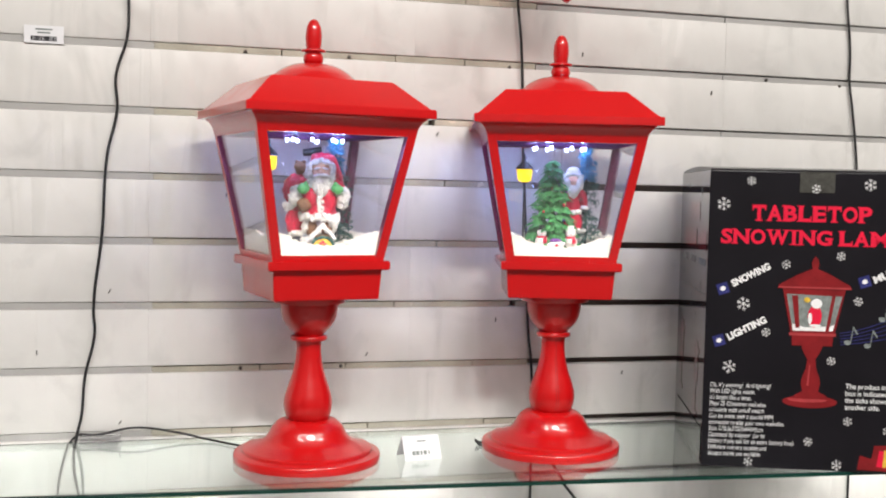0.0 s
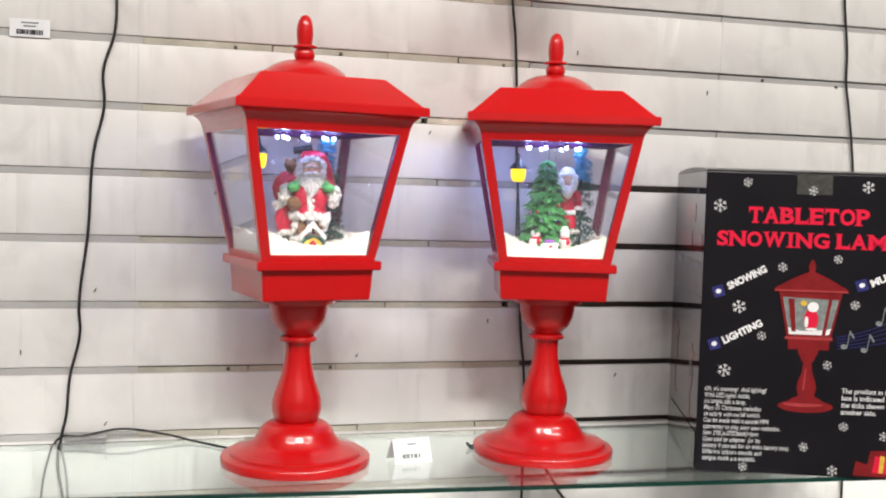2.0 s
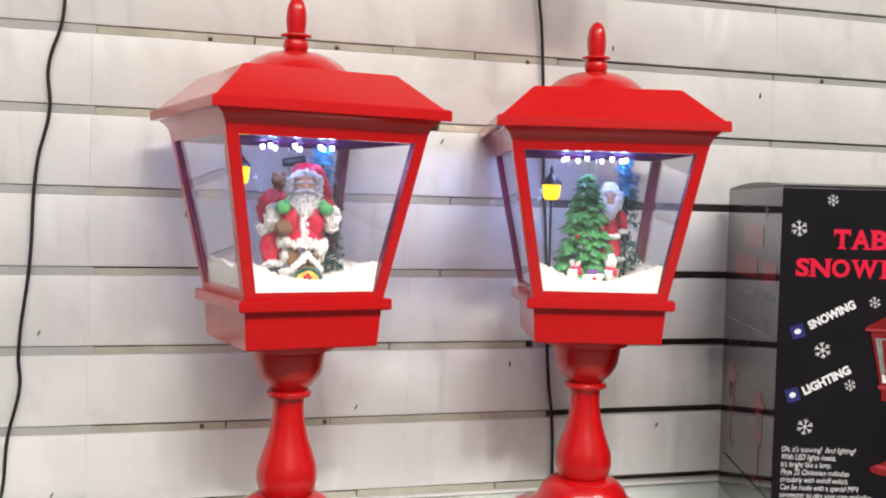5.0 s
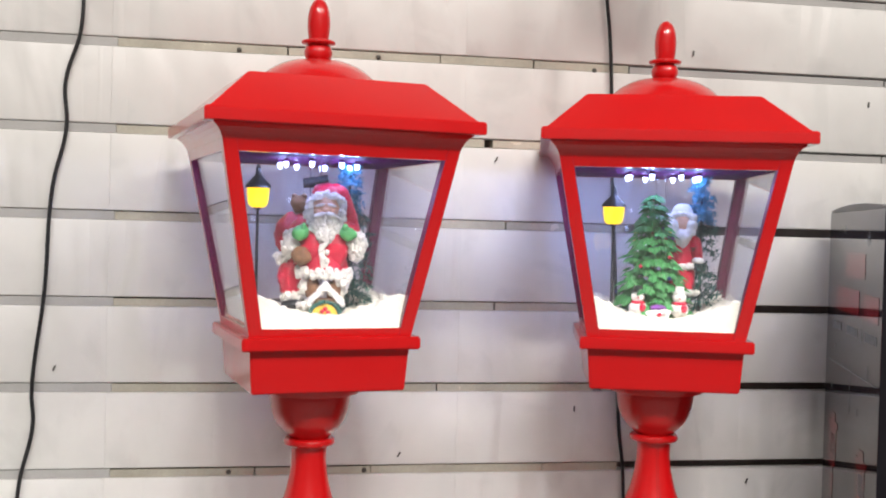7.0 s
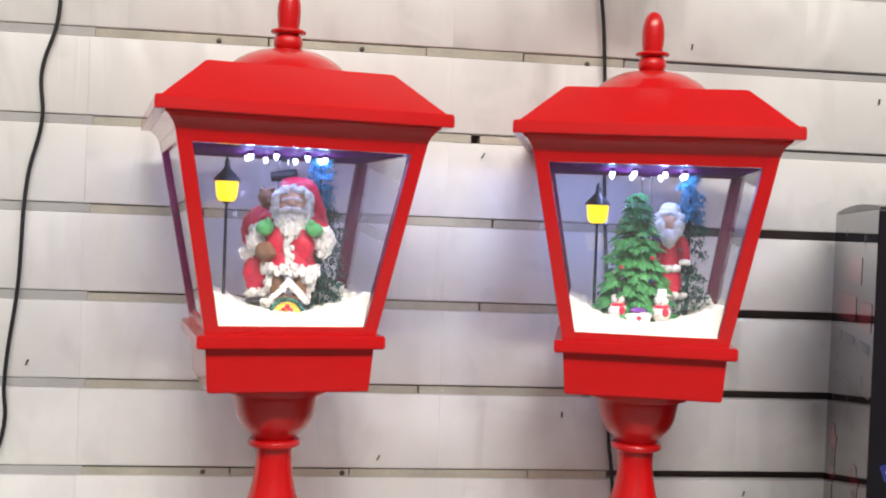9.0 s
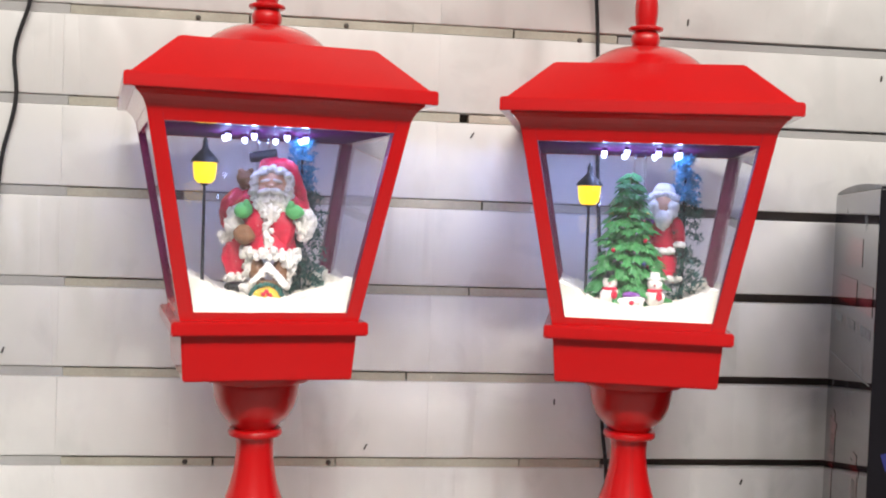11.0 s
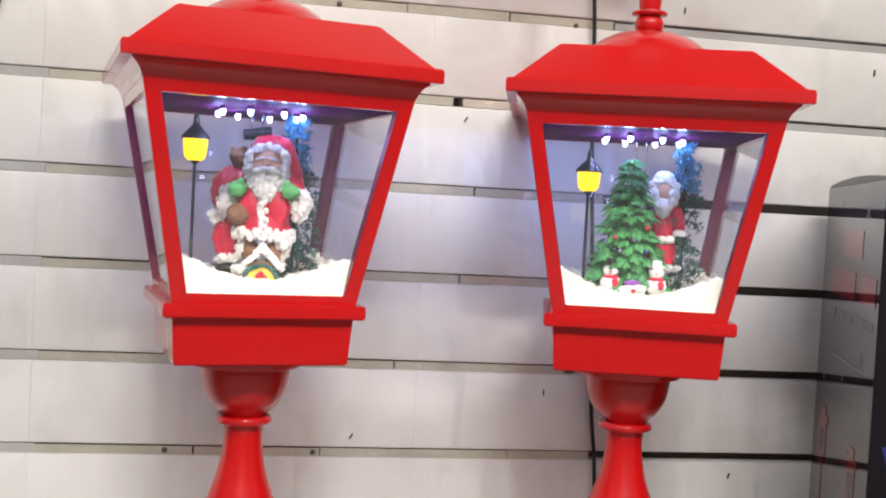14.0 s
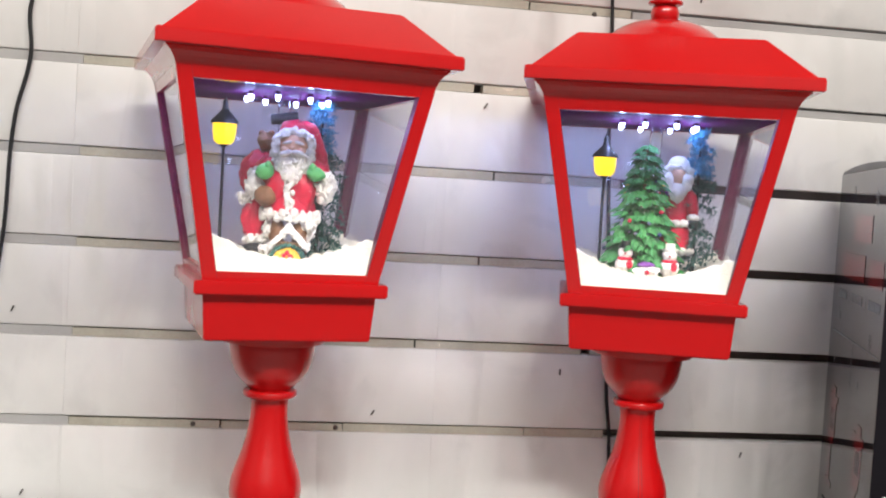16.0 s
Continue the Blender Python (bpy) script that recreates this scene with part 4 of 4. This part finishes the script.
        # trousers and snow at the feet
        for s in (-1, 1):
            tufts(bm, rng, (s * 0.0175, -0.004, 0.0230), (0.0075, 0.0100, 0.0130), 30, 0.0028, W)
            blob(bm, (s * 0.0105, -0.010, 0.0200), (0.0075, 0.0080, 0.0140), N, rough=0.0010)
        tufts(bm, rng, (-0.0180, -0.012, 0.0040), (0.0100, 0.0110, 0.0060), 26, 0.0028, W)
        tufts(bm, rng, (0.0190, -0.012, 0.0290), (0.0075, 0.0075, 0.0055), 18, 0.0026, W)
        mats = [CLOTH, FUR, BLACK, SKIN, MITT, BROWN]
    else:
        cone(bm, (0, 0, 0.036), 0.0150, 0.0110, 0.058, R, segs=18, rough=0.0012)
        for k in (0.010, 0.036):
            for i in range(12):
                a = 2 * math.pi * i / 12
                blob(bm, ((0.0155 - k * 0.05) * math.cos(a), (0.0155 - k * 0.05) * math.sin(a), k), (0.0052, 0.0052, 0.0036), W, segs=8, rough=0.0008)
        for s in (-1, 1):
            blob(bm, (s * 0.014, -0.004, 0.054), (0.0065, 0.0065, 0.015), R, (0, s * -12, 0), rough=0.0008)
            blob(bm, (s * 0.016, -0.007, 0.042), (0.006, 0.006, 0.004), W, segs=8, rough=0.0006)
            blob(bm, (s * 0.016, -0.009, 0.036), (0.005, 0.005, 0.005), K, segs=8)
        blob(bm, (0, -0.001, 0.080), (0.0105, 0.0100, 0.0110), F)
        for i in range(7):
            a = math.pi * (1.0 + i / 6)
            blob(bm, (0.0090 * math.cos(a), -0.008, 0.077 + 0.011 * math.sin(a)), (0.0056, 0.005, 0.0062), W, segs=8, rough=0.001)
        blob(bm, (0, -0.010, 0.064), (0.0072, 0.005, 0.010), W, rough=0.001)
        for i in range(9):
            a = math.pi * i / 8
            blob(bm, (0.0108 * math.cos(a), -0.006, 0.085 + 0.004 * math.sin(a)), (0.004, 0.0045, 0.0036), W, segs=8, rough=0.0008)
        blob(bm, (0, 0.001, 0.091), (0.0105, 0.0095, 0.0085), 1, rough=0.0006)
        blob(bm, (-0.011, -0.007, 0.066), (0.0050, 0.0050, 0.0062), 4, segs=8)
        mats = [CLOTH, FUR, BLACK, SKIN, VIOLET, BROWN]
    return tagged(part("resin_figurine", bm, mats, smooth=True, m=pose(at[0], at[1], z, 0, 0, turn) @ Matrix.Scale(1.02 if detailed else 1.10, 4)), label, "figurine")


def cottage(at, z, turn):
    hut = empty("miniature_cottage", pose(at[0], at[1], z, 0, 0, turn), "tiny resin cottage with snowy roof and wreath", "ornament")
    part("wall", box_mesh(-0.010, 0.010, -0.007, 0.007, 0, 0.016, bevel=0.0008), BROWN, hut)
    bm = bmesh.new()
    for s in (-1, 1):
        hull(bm, [(0, -0.010, 0.025), (s * 0.016, -0.010, 0.009), (s * 0.018, -0.010, 0.013), (0, -0.010, 0.033)], [(0, 0.009, 0.025), (s * 0.016, 0.009, 0.009), (s * 0.018, 0.009, 0.013), (0, 0.009, 0.033)])
    lumps = random.Random(6)
    for i in range(70):
        x, s = lumps.uniform(-0.0175, 0.0175), lumps.uniform(0.0014, 0.0030)
        blob(bm, (x, lumps.uniform(-0.0115, 0.008), 0.0315 - 0.0200 * abs(x) / 0.0175 - lumps.random() ** 3 * 0.006), (s, s, s), 0, segs=6, rough=0.0008)
    part("snowy_roof", bm, FUR, hut)
    bm = bmesh.new()
    for i in range(14):
        a = math.pi * i / 13
        blob(bm, (0.0150 * math.cos(a), -0.013, 0.0005 + 0.0125 * math.sin(a)), (0.0023, 0.0023, 0.0023), 0, segs=6, rough=0.0008)
    part("garland", bm, PINE_DARK, hut)
    part("door", lathe([(0.0125, 0.0), (0.0125, 0.0030), (0.0110, 0.0036)], 20), GOLD, hut, "round yellow door with wreath", m=pose(0, -0.0085, 0.0015, 90))
    for x, zz in ((-0.003, 0.004), (0.003, 0.003), (0.0, 0.0065)):
        bm = bmesh.new()
        blob(bm, (x, -0.0135, zz), (0.0024, 0.002, 0.0022), 0, segs=8)
        part("berry", bm, CLOTH, hut)
    return hut


def snow_doll(at, z, turn, hat, label):
    bm = bmesh.new()
    blob(bm, (0, 0, 0.008), (0.0085, 0.0085, 0.0085), 0, rough=0.0006)
    blob(bm, (0, -0.001, 0.019), (0.0066, 0.0064, 0.0064), 0, rough=0.0005)
    blob(bm, (0, -0.007, 0.0185), (0.001, 0.003, 0.001), 2, segs=6)
    cone(bm, (0, 0, 0.0265), 0.0046, 0.0040, 0.006, 1, segs=12)
    cone(bm, (0, 0, 0.0238), 0.0072, 0.0072, 0.001, 1, segs=12)
    blob(bm, (0, -0.001, 0.0135), (0.0072, 0.0072, 0.0022), 2, segs=10)
    blob(bm, (0.004, -0.008, 0.009), (0.003, 0.002, 0.004), 2, segs=8)
    return tagged(part("snowman_figurine", bm, [FUR, hat, CLOTH], smooth=True, m=pose(at[0], at[1], z, 0, 0, turn) @ Matrix.Scale(1.12, 4)), label, "figurine", "snowman figurines")


FLOOR_Z = SHELF + 0.3120


def off(at, lateral, depth, bearing):
    b = radians(bearing)
    return (at[0] + lateral * math.cos(b) + depth * math.sin(b), at[1] - lateral * math.sin(b) + depth * math.cos(b))


figurine(off(A_AT, 0.0105, -0.010, 3), FLOOR_Z + 0.005, -4, "bearded resin figurine in red coat with sack and green mittens", True)
cottage(off(A_AT, 0.0125, -0.045, 3), FLOOR_Z + 0.003, -4)
street_lamp(off(A_AT, -0.060, 0.030, 3), FLOOR_Z, 0.156, "miniature black street lamp with glowing amber head in snow")
thin_tree(off(A_AT, 0.037, 0.022, 3), FLOOR_Z, 0.158, 0.030, "tinsel tree with tip coloured as if LED-lit behind the bearded figurine", 7, 9)
broad_tree(off(B_AT, -0.0085, -0.022, 19), FLOOR_Z + 0.001, 0.134, 0.041, "dense green miniature christmas tree with tiny baubles")
street_lamp(off(B_AT, -0.051, 0.004, 19), FLOOR_Z, 0.145, "miniature black street lamp with glowing amber head in snow")
figurine(off(B_AT, 0.025, 0.018, 19), FLOOR_Z + 0.017, -19, "small bearded resin figurine in red coat behind tree", False)
thin_tree(off(B_AT, 0.046, 0.020, 19), FLOOR_Z, 0.155, 0.024, "sparse tinsel tree beside the small figurine", 11, 5)
snow_doll(off(B_AT, -0.023, -0.052, 19), FLOOR_Z + 0.004, -19, BLACK, "tiny snowman figurine with dark hat beside christmas tree")
snow_doll(off(B_AT, 0.020, -0.052, 19), FLOOR_Z + 0.004, -19, FUR, "tiny white snowman figurine with red scarf before tree")
gift = empty("tiny_snow_mound", pose(*off(B_AT, -0.002, -0.062, 19), FLOOR_Z + 0.003, 0, 0, -19), "tiny resin snow mound with violet cap and red heart", "ornament")
bm = bmesh.new()
tufts(bm, random.Random(8), (0, 0, 0.004), (0.0130, 0.0090, 0.0075), 30, 0.0024, 0)
part("mound", bm, FUR, gift)
bm = bmesh.new()
blob(bm, (0, 0.001, 0.0115), (0.0085, 0.0060, 0.0032), 0, rough=0.0006)
part("cap", bm, VIOLET, gift)
bm = bmesh.new()
blob(bm, (0.001, -0.0090, 0.005), (0.0024, 0.0014, 0.0022), 0, segs=8)
part("heart", bm, CLOTH, gift)

# ---- ceiling lamps ----
for (x, y, z), _ in TUBES:
    fixture = empty("ceiling_light", pose(x, y, z), "white ceiling light with long lit tube", "ceiling light", "ceiling lights")
    part("housing", box_mesh(-0.64, 0.64, -0.09, 0.09, 0.06, H - z - 0.001, bevel=0.006), PAINT, fixture)
    bm = lathe([(0.013, -0.60), (0.013, 0.60)], 16)
    part("tube", bm, TUBE, fixture, m=pose(0, 0, 0.035, 0, 90, 0))

# ---- pieces of the slatted wall ----
rng = random.Random(2)
SEAMS = [-2.600, -2.004, -1.504, -1.074, -0.654, -0.221, 0.196, 0.761, 1.016, 1.446, 1.896, 2.396, 2.900, 3.400]
Z_ROW = 1.6970 - 17 * PITCH
GAP = 0.0110


def board_mesh(w):
    """A board with rounded long edges, its face slightly bowed."""
    bm = bmesh.new()
    h, nx = PITCH - GAP, 8
    prof = [(0.020, 0.0), (0.0022, 0.0), (0.0006, 0.0008), (0.0, 0.0025), (0.0, h / 2), (0.0, h - 0.0025), (0.0006, h - 0.0008), (0.0022, h), (0.020, h)]
    rings = []
    for i in range(nx + 1):
        x = w * i / nx
        bow = 0.0007 * noise.noise(Vector((x * 14, w * 7, 0)))
        rings.append([bm.verts.new((x, y + (bow * (1 + math.sin(z * 60)) if y < 0.01 else 0), z)) for y, z in prof])
    for a, b in zip(rings, rings[1:]):
        for i in range(len(prof) - 1):
            bm.faces.new((a[i], b[i], b[i + 1], a[i + 1]))
    bm.faces.new(rings[0]), bm.faces.new(rings[-1][::-1])
    return bm


boards = {}
for row in range(27):
    z = Z_ROW + row * PITCH + GAP / 2
    for x0, x1 in zip(SEAMS, SEAMS[1:]):
        key = round(x1 - x0, 3)
        tilt = rng.uniform(-0.25, 0.25)
        m = pose(x0 + 0.0001, rng.uniform(-0.0006, 0.0006), z, tilt * 0.6, 0, tilt * 0.35)
        if key not in boards:
            boards[key] = part("board", board_mesh(key - 0.0002), PLANK, slatwall, smooth=True, m=m)
        else:
            ob = boards[key].copy()
            scene.collection.objects.link(ob)
            ob.matrix_basis = m
for row in range(1, 27):
    z = Z_ROW + row * PITCH
    part("groove_strip", box_mesh(X0 + 0.01, -0.2155, 0.0020, 0.0215, z - GAP / 2 + 0.0003, z + GAP / 2 - 0.0006), INSERT, slatwall)
    x = -0.215
    while x < 0.40:
        w = rng.uniform(0.10, 0.24)
        part("groove_strip", box_mesh(x, min(x + w, 0.405), 0.0018, 0.0215, z - GAP / 2 + 0.0003, z + rng.uniform(0.0036, 0.0047)), GOLDSTRIP, slatwall, "shiny cream plastic groove strip")
        x += w + rng.choice((0.001, 0.001, 0.002, 0.002, 0.011))
    if z > 1.55:
        for x0, x1 in ((0.407, 0.758), (0.760, 1.452), (1.454, X1 - 0.01)):
            part("groove_strip", box_mesh(x0, x1, 0.0024, 0.0215, z - GAP / 2 + 0.0003, z + GAP / 2 - 0.0026), INSERT, slatwall)

screws = [(-0.077, 1.696), (0.088, 1.696), (0.845, 1.696), (-0.079, 1.195), (0.083, 1.195), (0.360, 1.694), (0.996, 1.692)]
screw_mesh = None
for x, z in screws:
    m = pose(x, 0.002, z - 0.001, 90)
    if screw_mesh is None:
        screw_mesh = part("screw", lathe([(0.0030, -0.003), (0.0030, 0.0015), (0.0022, 0.0026), (0.0008, 0.0028)], 10), STEEL, slatwall, "dark screw head in the groove", m=m)
    else:
        ob = screw_mesh.copy()
        scene.collection.objects.link(ob)
        ob.matrix_basis = m
nick = None
for x, z, turn in ((0.125, 1.213, 30), (-0.384, 1.224, 0), (-0.279, 1.318, 25), (0.237, 1.577, 30), (0.346, 1.268, 0), (0.490, 1.721, 5), (0.736, 1.667, 5), (-0.104, 1.469, 0), (0.581, 1.173, 20), (-0.262, 1.113, 30)):
    m = pose(x, -0.0007, z, 0, turn, 0)
    if nick is None:
        nick = part("staple", box_mesh(-0.0008, 0.0008, -0.0012, 0.003, -0.0035, 0.0035, bevel=0.0003), STEEL, slatwall, "small dark staple", m=m)
    else:
        ob = nick.copy()
        scene.collection.objects.link(ob)
        ob.matrix_basis = m
